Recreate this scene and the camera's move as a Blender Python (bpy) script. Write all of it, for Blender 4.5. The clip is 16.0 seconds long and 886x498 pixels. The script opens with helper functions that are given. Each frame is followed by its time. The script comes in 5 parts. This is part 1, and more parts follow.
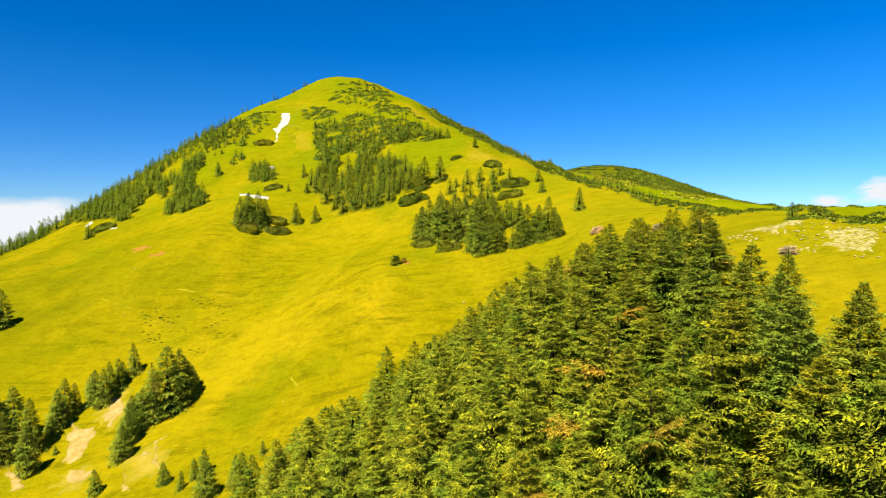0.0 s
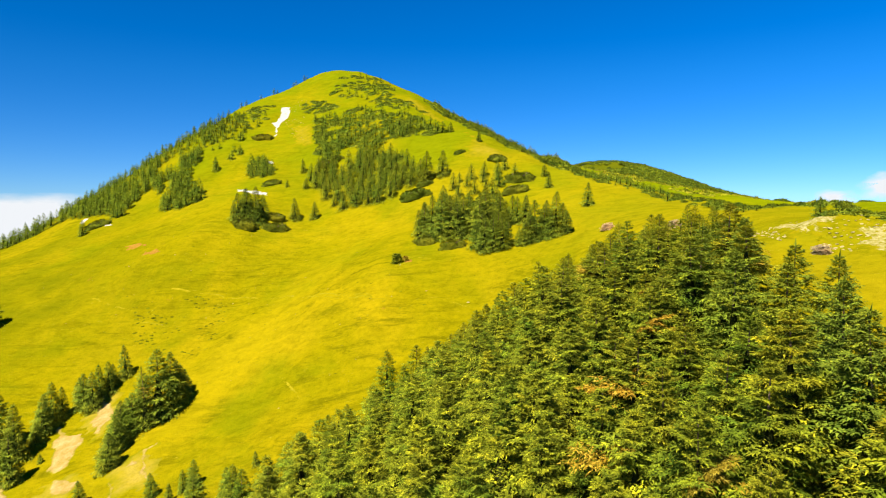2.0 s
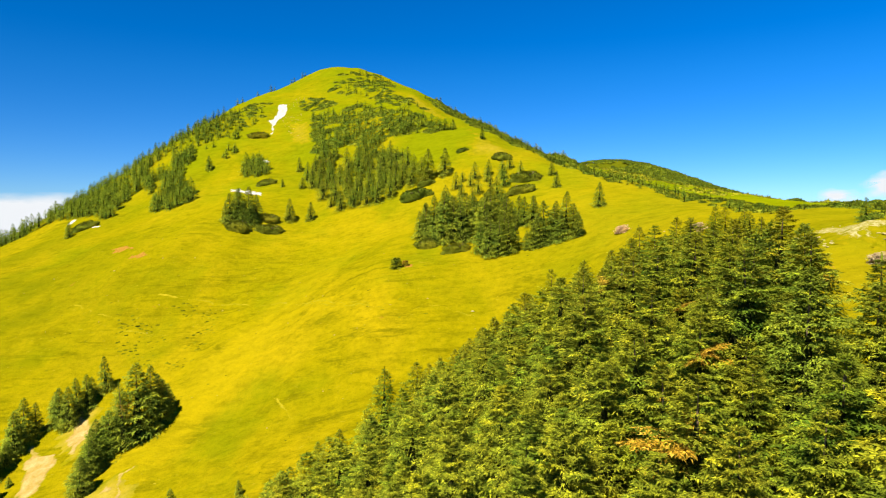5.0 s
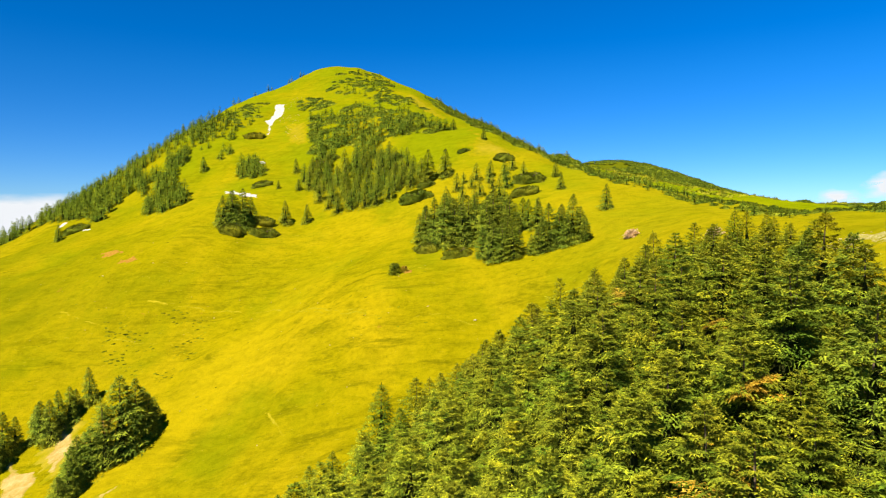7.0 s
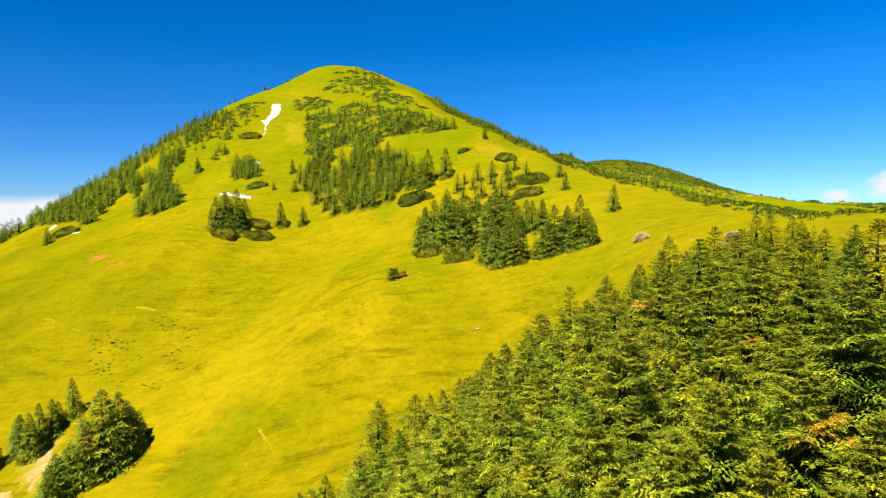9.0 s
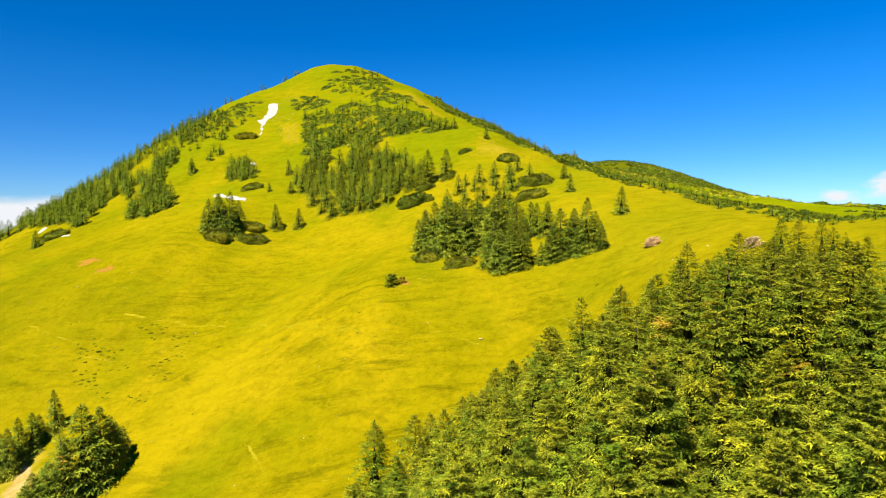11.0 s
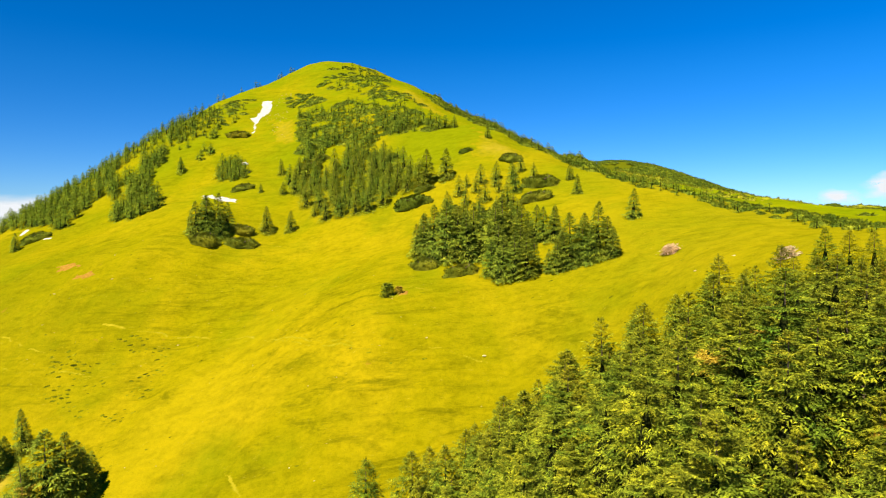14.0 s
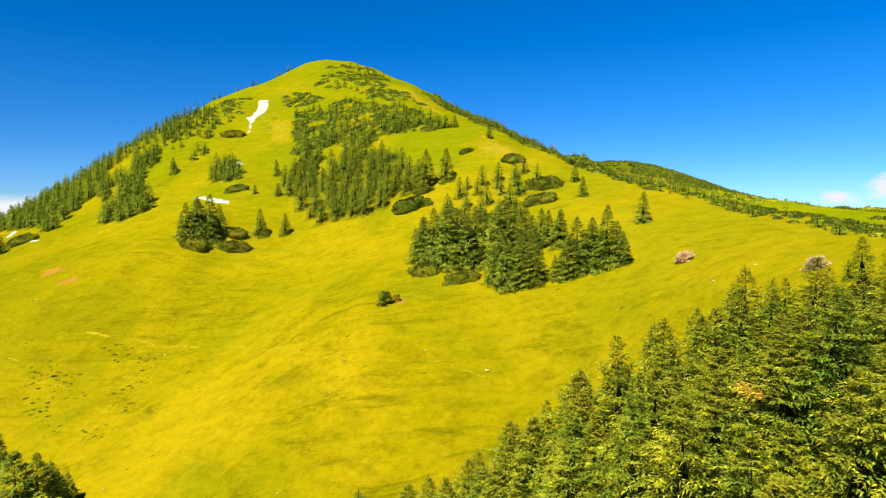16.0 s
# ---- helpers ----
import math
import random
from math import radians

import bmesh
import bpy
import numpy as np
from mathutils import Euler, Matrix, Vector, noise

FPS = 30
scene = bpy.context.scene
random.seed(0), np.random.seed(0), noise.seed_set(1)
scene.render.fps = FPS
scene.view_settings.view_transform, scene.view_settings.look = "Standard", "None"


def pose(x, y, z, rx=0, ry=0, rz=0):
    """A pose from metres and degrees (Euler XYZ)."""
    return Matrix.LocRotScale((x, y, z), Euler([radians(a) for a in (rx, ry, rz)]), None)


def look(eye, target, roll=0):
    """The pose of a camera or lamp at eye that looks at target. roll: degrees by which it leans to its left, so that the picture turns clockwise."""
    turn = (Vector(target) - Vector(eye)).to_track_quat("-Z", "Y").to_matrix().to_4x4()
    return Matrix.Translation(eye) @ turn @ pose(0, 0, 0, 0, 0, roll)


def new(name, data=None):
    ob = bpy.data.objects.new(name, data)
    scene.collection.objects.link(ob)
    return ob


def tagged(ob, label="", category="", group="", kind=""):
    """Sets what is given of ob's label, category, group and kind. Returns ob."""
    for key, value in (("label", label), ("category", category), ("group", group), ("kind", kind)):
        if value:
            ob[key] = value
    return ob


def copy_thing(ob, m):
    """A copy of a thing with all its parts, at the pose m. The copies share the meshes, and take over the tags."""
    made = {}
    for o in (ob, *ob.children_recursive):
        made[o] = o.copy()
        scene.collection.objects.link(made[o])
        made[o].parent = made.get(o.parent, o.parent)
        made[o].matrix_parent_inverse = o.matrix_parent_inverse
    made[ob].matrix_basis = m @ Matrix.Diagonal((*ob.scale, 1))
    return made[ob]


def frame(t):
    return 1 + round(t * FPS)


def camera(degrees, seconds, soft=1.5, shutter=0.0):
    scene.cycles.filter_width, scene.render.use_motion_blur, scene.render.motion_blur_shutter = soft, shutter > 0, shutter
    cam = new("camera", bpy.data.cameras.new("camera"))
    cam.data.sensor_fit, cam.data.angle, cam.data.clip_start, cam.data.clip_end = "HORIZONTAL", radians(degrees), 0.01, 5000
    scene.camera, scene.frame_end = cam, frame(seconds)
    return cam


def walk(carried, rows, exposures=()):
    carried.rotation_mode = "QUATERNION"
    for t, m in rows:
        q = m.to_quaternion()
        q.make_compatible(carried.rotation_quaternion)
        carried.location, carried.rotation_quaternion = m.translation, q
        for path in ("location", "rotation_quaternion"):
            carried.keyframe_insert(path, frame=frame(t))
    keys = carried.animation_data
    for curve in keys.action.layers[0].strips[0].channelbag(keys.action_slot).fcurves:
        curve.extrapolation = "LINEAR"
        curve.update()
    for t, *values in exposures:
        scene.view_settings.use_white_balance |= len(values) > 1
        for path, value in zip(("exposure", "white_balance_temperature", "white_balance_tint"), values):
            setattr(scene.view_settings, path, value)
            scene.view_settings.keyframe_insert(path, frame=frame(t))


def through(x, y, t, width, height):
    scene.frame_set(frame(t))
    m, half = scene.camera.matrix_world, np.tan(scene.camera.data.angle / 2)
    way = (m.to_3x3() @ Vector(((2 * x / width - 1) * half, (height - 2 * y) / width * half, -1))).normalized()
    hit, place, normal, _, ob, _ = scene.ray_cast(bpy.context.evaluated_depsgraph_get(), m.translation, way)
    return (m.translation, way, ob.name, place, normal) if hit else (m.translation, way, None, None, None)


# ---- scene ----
# the camera: a drone that glides ahead and slowly climbs
cam = camera(70.0, 16.0, soft=1.06)
# seconds, x, y, z and the turn in degrees
PATH = [
    (0, -0.00, 0.00, 60.00, 87.00, -0.00, -0.00),
    (0.5, -0.03, 1.62, 60.02, 86.90, 0.02, 0.07),
    (1, -0.06, 3.24, 60.03, 86.80, 0.05, 0.14),
    (1.5, -0.09, 4.86, 60.05, 86.71, 0.07, 0.20),
    (2, -0.13, 6.49, 60.08, 86.63, 0.08, 0.25),
    (2.5, -0.18, 8.13, 60.12, 86.57, 0.10, 0.29),
    (3, -0.22, 9.77, 60.18, 86.53, 0.12, 0.33),
    (3.5, -0.27, 11.41, 60.26, 86.51, 0.12, 0.35),
    (4, -0.32, 13.05, 60.34, 86.52, 0.12, 0.37),
    (6.5, -0.53, 20.91, 61.03, 86.62, 0.15, 0.38),
    (7, -0.58, 22.45, 61.14, 86.63, 0.17, 0.38),
    (7.5, -0.64, 23.99, 61.25, 86.63, 0.20, 0.38),
    (8, -0.70, 25.52, 61.35, 86.63, 0.23, 0.37),
    (8.5, -0.75, 27.05, 61.46, 86.64, 0.26, 0.36),
    (9, -0.81, 28.58, 61.58, 86.65, 0.29, 0.34),
    (11.5, -1.11, 36.05, 62.29, 86.70, 0.29, 0.31),
    (12, -1.16, 37.56, 62.44, 86.68, 0.28, 0.30),
    (12.5, -1.22, 39.07, 62.60, 86.65, 0.27, 0.28),
    (13, -1.27, 40.59, 62.76, 86.64, 0.26, 0.25),
    (13.5, -1.31, 42.12, 62.92, 86.63, 0.24, 0.23),
    (14, -1.36, 43.65, 63.09, 86.63, 0.22, 0.20),
    (14.5, -1.40, 45.19, 63.26, 86.63, 0.20, 0.18),
    (15, -1.45, 46.73, 63.43, 86.64, 0.17, 0.17),
    (15.5, -1.49, 48.28, 63.60, 86.64, 0.13, 0.16),
    (16, -1.53, 49.83, 63.77, 86.64, 0.09, 0.15),
]
walk(cam, [(t, pose(*row)) for t, *row in PATH], [(0, 1.49), (16, 1.49)])

# ---- sky, sun ----
SUN = Vector((-0.31, -0.37, 0.875)).normalized()
world = bpy.data.worlds.new("sky")
scene.world = world
world.use_nodes = True
wt = world.node_tree
wt.nodes.clear()
sky = wt.nodes.new("ShaderNodeTexSky")
sky.sky_type, sky.sun_disc = "NISHITA", False
sky.sun_elevation = math.asin(SUN.z)
sky.sun_rotation = math.atan2(SUN.x, SUN.y)
sky.altitude, sky.air_density, sky.dust_density, sky.ozone_density = 2500, 1.0, 0.0, 4.0
grade = wt.nodes.new("ShaderNodeHueSaturation")
grade.inputs["Saturation"].default_value = 1.43
bg = wt.nodes.new("ShaderNodeBackground")
bg.inputs["Strength"].default_value = 0.051
wo = wt.nodes.new("ShaderNodeOutputWorld")
wt.links.new(sky.outputs[0], grade.inputs["Color"])
deep = wt.nodes.new("ShaderNodeMix")
deep.data_type, deep.blend_type = "RGBA", "MULTIPLY"
deep.inputs[0].default_value, deep.inputs[7].default_value = 1.0, (0.50, 0.82, 1.0, 1)
wt.links.new(grade.outputs[0], deep.inputs[6])
# a sideways brightness gradient is multiplied into the sky, paler towards +x
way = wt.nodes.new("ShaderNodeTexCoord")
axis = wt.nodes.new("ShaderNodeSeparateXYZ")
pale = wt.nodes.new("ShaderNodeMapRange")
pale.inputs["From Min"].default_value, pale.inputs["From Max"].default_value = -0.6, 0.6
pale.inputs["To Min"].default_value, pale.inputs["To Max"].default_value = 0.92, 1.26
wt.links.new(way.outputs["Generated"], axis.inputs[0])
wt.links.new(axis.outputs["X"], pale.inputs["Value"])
sky_gradient = wt.nodes.new("ShaderNodeMix")
sky_gradient.data_type, sky_gradient.blend_type = "RGBA", "MULTIPLY"
sky_gradient.inputs[0].default_value = 1.0
wt.links.new(deep.outputs[2], sky_gradient.inputs[6])
wt.links.new(pale.outputs[0], sky_gradient.inputs[7])
# and a ramp darkens it over the horizon, less milky than clean air alone
low_sky = wt.nodes.new("ShaderNodeValToRGB")
low_sky.color_ramp.elements[0].position, low_sky.color_ramp.elements[0].color = 0.0, (0.80, 0.75, 0.95, 1)
low_sky.color_ramp.elements[1].position, low_sky.color_ramp.elements[1].color = 0.2, (1, 1, 1, 1)
wt.links.new(axis.outputs["Z"], low_sky.inputs["Fac"])
clear = wt.nodes.new("ShaderNodeMix")
clear.data_type, clear.blend_type = "RGBA", "MULTIPLY"
clear.inputs[0].default_value = 1.0
wt.links.new(sky_gradient.outputs[2], clear.inputs[6])
wt.links.new(low_sky.outputs["Color"], clear.inputs[7])
wt.links.new(clear.outputs[2], bg.inputs["Color"])
wt.links.new(bg.outputs[0], wo.inputs["Surface"])
sun_data = bpy.data.lights.new("sun", "SUN")
sun_data.energy, sun_data.angle, sun_data.color = 5.0, radians(0.5), (1.0, 0.93, 0.80)
sun = new("sun", sun_data)
sun.matrix_basis = look(SUN * 300, (0, 0, 0))


# ---- materials ----
def material(name, rough=0.9):
    mat = bpy.data.materials.new(name)
    mat.use_nodes = True
    nt = mat.node_tree
    bsdf = nt.nodes["Principled BSDF"]
    bsdf.inputs["Roughness"].default_value = rough
    bsdf.inputs["Specular IOR Level"].default_value = 0.06
    return mat, nt, bsdf


def noise_node(nt, scale, detail=4.0, rough=0.6, stretch=None, turn=0.0, distort=0.0):
    co = nt.nodes.new("ShaderNodeTexCoord")
    nz = nt.nodes.new("ShaderNodeTexNoise")
    nz.inputs["Scale"].default_value, nz.inputs["Detail"].default_value = scale, detail
    nz.inputs["Roughness"].default_value, nz.inputs["Distortion"].default_value = rough, distort
    src = co.outputs["Object"]
    if stretch:
        mp = nt.nodes.new("ShaderNodeMapping")
        mp.inputs["Scale"].default_value, mp.inputs["Rotation"].default_value = stretch, (0, 0, turn)
        nt.links.new(src, mp.inputs["Vector"])
        src = mp.outputs["Vector"]
    nt.links.new(src, nz.inputs["Vector"])
    return nz.outputs["Fac"]


def ramp(nt, fac, stops):
    rp = nt.nodes.new("ShaderNodeValToRGB")
    els = rp.color_ramp.elements
    while len(els) < len(stops):
        els.new(0.5)
    for el, (at, col) in zip(els, stops):
        el.position, el.color = at, (*col, 1)
    nt.links.new(fac, rp.inputs["Fac"])
    return rp.outputs["Color"]


def mix(nt, fac, a, b, mode="MIX"):
    mx = nt.nodes.new("ShaderNodeMix")
    mx.data_type, mx.blend_type = "RGBA", mode
    for value, socket in ((fac, mx.inputs[0]), (a, mx.inputs[6]), (b, mx.inputs[7])):
        if isinstance(value, bpy.types.NodeSocket):
            nt.links.new(value, socket)
        elif isinstance(value, (int, float)):
            socket.default_value = value
        else:
            socket.default_value = (*value, 1)
    return mx.outputs[2]


def bump(nt, bsdf, fac, strength, dist):
    bp = nt.nodes.new("ShaderNodeBump")
    bp.inputs["Strength"].default_value, bp.inputs["Distance"].default_value = strength, dist
    nt.links.new(fac, bp.inputs["Height"])
    nt.links.new(bp.outputs["Normal"], bsdf.inputs["Normal"])


def grass_material():
    mat, nt, bsdf = material("mountain_grass", 1.0)
    bsdf.inputs["Specular IOR Level"].default_value = 0.0
    broad = ramp(nt, noise_node(nt, 0.018, 5, 0.6, distort=0.6), [(0.32, (0.137, 0.131, 0.001)), (0.5, (0.182, 0.154, 0.001)), (0.68, (0.214, 0.171, 0.002))])
    # pale dry streaks down the slope and thin terraces across it
    streak = ramp(nt, noise_node(nt, 0.07, 6, 0.6, (1.0, 0.30, 0.5), -0.35), [(0.44, (0, 0, 0)), (0.72, (1, 1, 1))])
    col = mix(nt, streak, broad, mix(nt, 0.5, broad, (0.27, 0.20, 0.003)))
    terrace = ramp(nt, noise_node(nt, 0.16, 7, 0.7, (0.22, 1.6, 2.6), 0.12, 0.5), [(0.51, (0, 0, 0)), (0.64, (0.74, 0.74, 0.74))])
    tmask = ramp(nt, noise_node(nt, 0.03, 3, 0.5), [(0.41, (0, 0, 0)), (0.55, (1, 1, 1))])
    dark = mix(nt, 1.0, terrace, tmask, "MULTIPLY")
    col = mix(nt, dark, col, (0.084, 0.080, 0.001))
    clump = ramp(nt, noise_node(nt, 0.9, 6, 0.7), [(0.34, (0.82, 0.84, 0.7)), (0.52, (1, 1, 1)), (0.72, (1.10, 1.08, 1.0))])
    col = mix(nt, 1.0, col, clump, "MULTIPLY")
    green = ramp(nt, noise_node(nt, 0.045, 4, 0.55), [(0.52, (0, 0, 0)), (0.70, (0.5, 0.5, 0.5))])
    # greener turf higher up the hill
    co = nt.nodes.new("ShaderNodeTexCoord")
    sep = nt.nodes.new("ShaderNodeSeparateXYZ")
    nt.links.new(co.outputs["Object"], sep.inputs[0])
    rise = nt.nodes.new("ShaderNodeMapRange")
    rise.inputs["From Min"].default_value, rise.inputs["From Max"].default_value, rise.inputs["To Max"].default_value = 44, 84, 0.9
    nt.links.new(sep.outputs["Z"], rise.inputs["Value"])
    high = mix(nt, 1.0, rise.outputs[0], ramp(nt, noise_node(nt, 0.03, 5, 0.6), [(0.38, (0.35, 0.35, 0.35)), (0.62, (1.3, 1.3, 1.3))]), "MULTIPLY")
    col = mix(nt, high, col, (0.120, 0.136, 0.001))
    # lush pasture beyond the crest
    lush = nt.nodes.new("ShaderNodeMapRange")
    lush.inputs["From Min"].default_value, lush.inputs["From Max"].default_value, lush.inputs["To Max"].default_value = 60, 80, 0.8
    nt.links.new(sep.outputs["X"], lush.inputs["Value"])
    col = mix(nt, lush.outputs[0], col, mix(nt, noise_node(nt, 0.05, 4, 0.6), (0.10, 0.145, 0.001), (0.15, 0.165, 0.001)))
    col = mix(nt, green, col, (0.085, 0.115, 0.001))
    # heath on the far hill
    heath = nt.nodes.new("ShaderNodeMapRange")
    heath.inputs["From Min"].default_value, heath.inputs["From Max"].default_value, heath.inputs["To Max"].default_value = 540, 660, 0.9
    nt.links.new(sep.outputs["Y"], heath.inputs["Value"])
    col = mix(nt, heath.outputs[0], col, mix(nt, noise_node(nt, 0.02, 5, 0.65), (0.040, 0.050, 0.002), (0.10, 0.105, 0.003)))
    # spur grass mixed paler and golden, making up in colour for the grazing sun
    dry = nt.nodes.new("ShaderNodeMapRange")
    dry.inputs["From Min"].default_value, dry.inputs["From Max"].default_value, dry.inputs["To Max"].default_value = 12, 46, 0.5
    nt.links.new(sep.outputs["X"], dry.inputs["Value"])
    rim = nt.nodes.new("ShaderNodeMapRange")
    rim.inputs["From Min"].default_value, rim.inputs["From Max"].default_value = 76, 62
    nt.links.new(sep.outputs["X"], rim.inputs["Value"])
    spur_lift = mix(nt, 1.0, mix(nt, 1.0, dry.outputs[0], rim.outputs[0], "MULTIPLY"), ramp(nt, noise_node(nt, 0.05, 5, 0.65), [(0.36, (0.45, 0.45, 0.45)), (0.6, (1, 1, 1))]), "MULTIPLY")
    col = mix(nt, spur_lift, col, (0.195, 0.170, 0.003))
    # darker, duller green turf towards the gully
    dull = nt.nodes.new("ShaderNodeMapRange")
    dull.inputs["From Min"].default_value, dull.inputs["From Max"].default_value, dull.inputs["To Max"].default_value = -40, -115, 0.8
    nt.links.new(sep.outputs["X"], dull.inputs["Value"])
    low = nt.nodes.new("ShaderNodeMapRange")
    low.inputs["From Min"].default_value, low.inputs["From Max"].default_value = 62, 40
    nt.links.new(sep.outputs["Z"], low.inputs["Value"])
    deep = nt.nodes.new("ShaderNodeMapRange")
    deep.inputs["From Min"].default_value, deep.inputs["From Max"].default_value = 16, 32
    nt.links.new(sep.outputs["Z"], deep.inputs["Value"])
    band = mix(nt, 1.0, low.outputs[0], deep.outputs[0], "MULTIPLY")
    olive = mix(nt, 1.0, mix(nt, 1.0, dull.outputs[0], band, "MULTIPLY"), ramp(nt, noise_node(nt, 0.04, 5, 0.6), [(0.36, (0.3, 0.3, 0.3)), (0.6, (1.2, 1.2, 1.2))]), "MULTIPLY")
    col = mix(nt, olive, col, (0.102, 0.104, 0.001))
    rust = ramp(nt, noise_node(nt, 0.13, 5, 0.7), [(0.70, (0, 0, 0)), (0.78, (0.55, 0.55, 0.55))])
    col = mix(nt, rust, col, (0.22, 0.11, 0.012))
    # sunlit side of a low rib painted as a brighter swath down the fall line
    fall = nt.nodes.new("ShaderNodeMath")
    fall.operation = "MULTIPLY_ADD"
    fall.inputs[1].default_value = -0.42
    nt.links.new(sep.outputs["Y"], fall.inputs[0])
    nt.links.new(sep.outputs["X"], fall.inputs[2])
    sway = nt.nodes.new("ShaderNodeMath")
    sway.operation = "MULTIPLY_ADD"
    sway.inputs[1].default_value = 9.0
    nt.links.new(noise_node(nt, 0.09, 4, 0.6), sway.inputs[0])
    nt.links.new(fall.outputs[0], sway.inputs[2])
    inner, outer, upto = (nt.nodes.new("ShaderNodeMapRange") for _ in range(3))
    for node, lo, hi, src in ((inner, -114, -105, sway.outputs[0]), (outer, -94, -98, sway.outputs[0]), (upto, 205, 170, sep.outputs["Y"])):
        node.interpolation_type = "SMOOTHSTEP"
        node.inputs["From Min"].default_value, node.inputs["From Max"].default_value = lo, hi
        nt.links.new(src, node.inputs["Value"])
    lit_swath = mix(nt, 1.0, mix(nt, 1.0, inner.outputs[0], outer.outputs[0], "MULTIPLY"), upto.outputs[0], "MULTIPLY")
    col = mix(nt, mix(nt, 1.0, lit_swath, (0.45, 0.45, 0.45), "MULTIPLY"), col, (0.24, 0.192, 0.002))
    # trampled, mottled and stained at arm's and at ox's length
    mottle = ramp(nt, noise_node(nt, 0.30, 6, 0.72, (0.7, 1.2, 1.4), 0.2, 0.4), [(0.36, (0.79, 0.78, 0.76)), (0.5, (0.955, 0.93, 0.965)), (0.66, (1.06, 1.005, 0.97))])
    col = mix(nt, 1.0, col, mottle, "MULTIPLY")
    speck = ramp(nt, noise_node(nt, 1.1, 4, 0.8, (0.6, 1.3, 1.6)), [(0.64, (0, 0, 0)), (0.72, (0.6, 0.6, 0.6))])
    col = mix(nt, speck, col, (0.30, 0.24, 0.02))
    nt.links.new(col, bsdf.inputs["Base Color"])
    hump = nt.nodes.new("ShaderNodeMath")
    hump.operation = "MULTIPLY_ADD"
    hump.inputs[1].default_value = 2.2
    nt.links.new(noise_node(nt, 0.32, 5, 0.65, (0.55, 1.5, 2.0), 0.12, 0.4), hump.inputs[0])
    nt.links.new(noise_node(nt, 1.6, 8, 0.75), hump.inputs[2])
    bump(nt, bsdf, hump.outputs[0], 0.85, 0.33)
    return mat


def foliage_material(name, low, mid, high, through=0.25, vary=1.0, stands=0.5):
    mat, nt, bsdf = material(name, 0.9)
    bsdf.inputs["Specular IOR Level"].default_value = 0.04
    info = nt.nodes.new("ShaderNodeObjectInfo")
    geo = nt.nodes.new("ShaderNodeNewGeometry")
    tone = ramp(nt, geo.outputs["Random Per Island"], [(0.0, tuple(c * 0.72 for c in low)), (0.55, mid), (1.0, tuple(c * 1.12 for c in high))])
    tint = ramp(nt, info.outputs["Random"], [(0.0, (0.66, 0.84, 0.9)), (0.3, (1, 1, 1)), (0.62, (0.90, 1.02, 1.1)), (0.85, (1.06, 1.06, 0.9)), (1.0, (1.06, 1.0, 0.85))])
    col = mix(nt, 1.0, tone, tint, "MULTIPLY")
    patch = ramp(nt, noise_node(nt, 1.0, 3, 0.55), [(0.34, (0.42, 0.50, 0.5)), (0.5, (1, 1, 1)), (0.64, (1.62, 1.52, 1.1))])
    col = mix(nt, vary, col, patch, "MULTIPLY")
    fine = ramp(nt, noise_node(nt, 8.0, 3, 0.75), [(0.36, (0.74, 0.76, 0.75)), (0.5, (1, 1, 1)), (0.64, (1.16, 1.15, 1.1))])
    col = mix(nt, vary, col, fine, "MULTIPLY")
    stand = ramp(nt, noise_node(nt, 0.24, 2, 0.5), [(0.34, (0.52, 0.76, 0.85)), (0.5, (1, 1, 1)), (0.66, (1.20, 1.17, 0.85))])
    col = mix(nt, stands, col, stand, "MULTIPLY")
    hue = ramp(nt, noise_node(nt, 0.33, 1, 0.5), [(0.32, (0.88, 1.03, 1.2)), (0.48, (1, 1, 1)), (0.58, (1.02, 1, 1)), (0.72, (1.08, 0.97, 0.9))])
    col = mix(nt, stands, col, hue, "MULTIPLY")
    nt.links.new(col, bsdf.inputs["Base Color"])
    tr = nt.nodes.new("ShaderNodeBsdfTranslucent")
    nt.links.new(col, tr.inputs["Color"])
    ms = nt.nodes.new("ShaderNodeMixShader")
    ms.inputs[0].default_value = through
    nt.links.new(bsdf.outputs[0], ms.inputs[1])
    nt.links.new(tr.outputs[0], ms.inputs[2])
    nt.links.new(ms.outputs[0], nt.nodes["Material Output"].inputs["Surface"])
    return mat


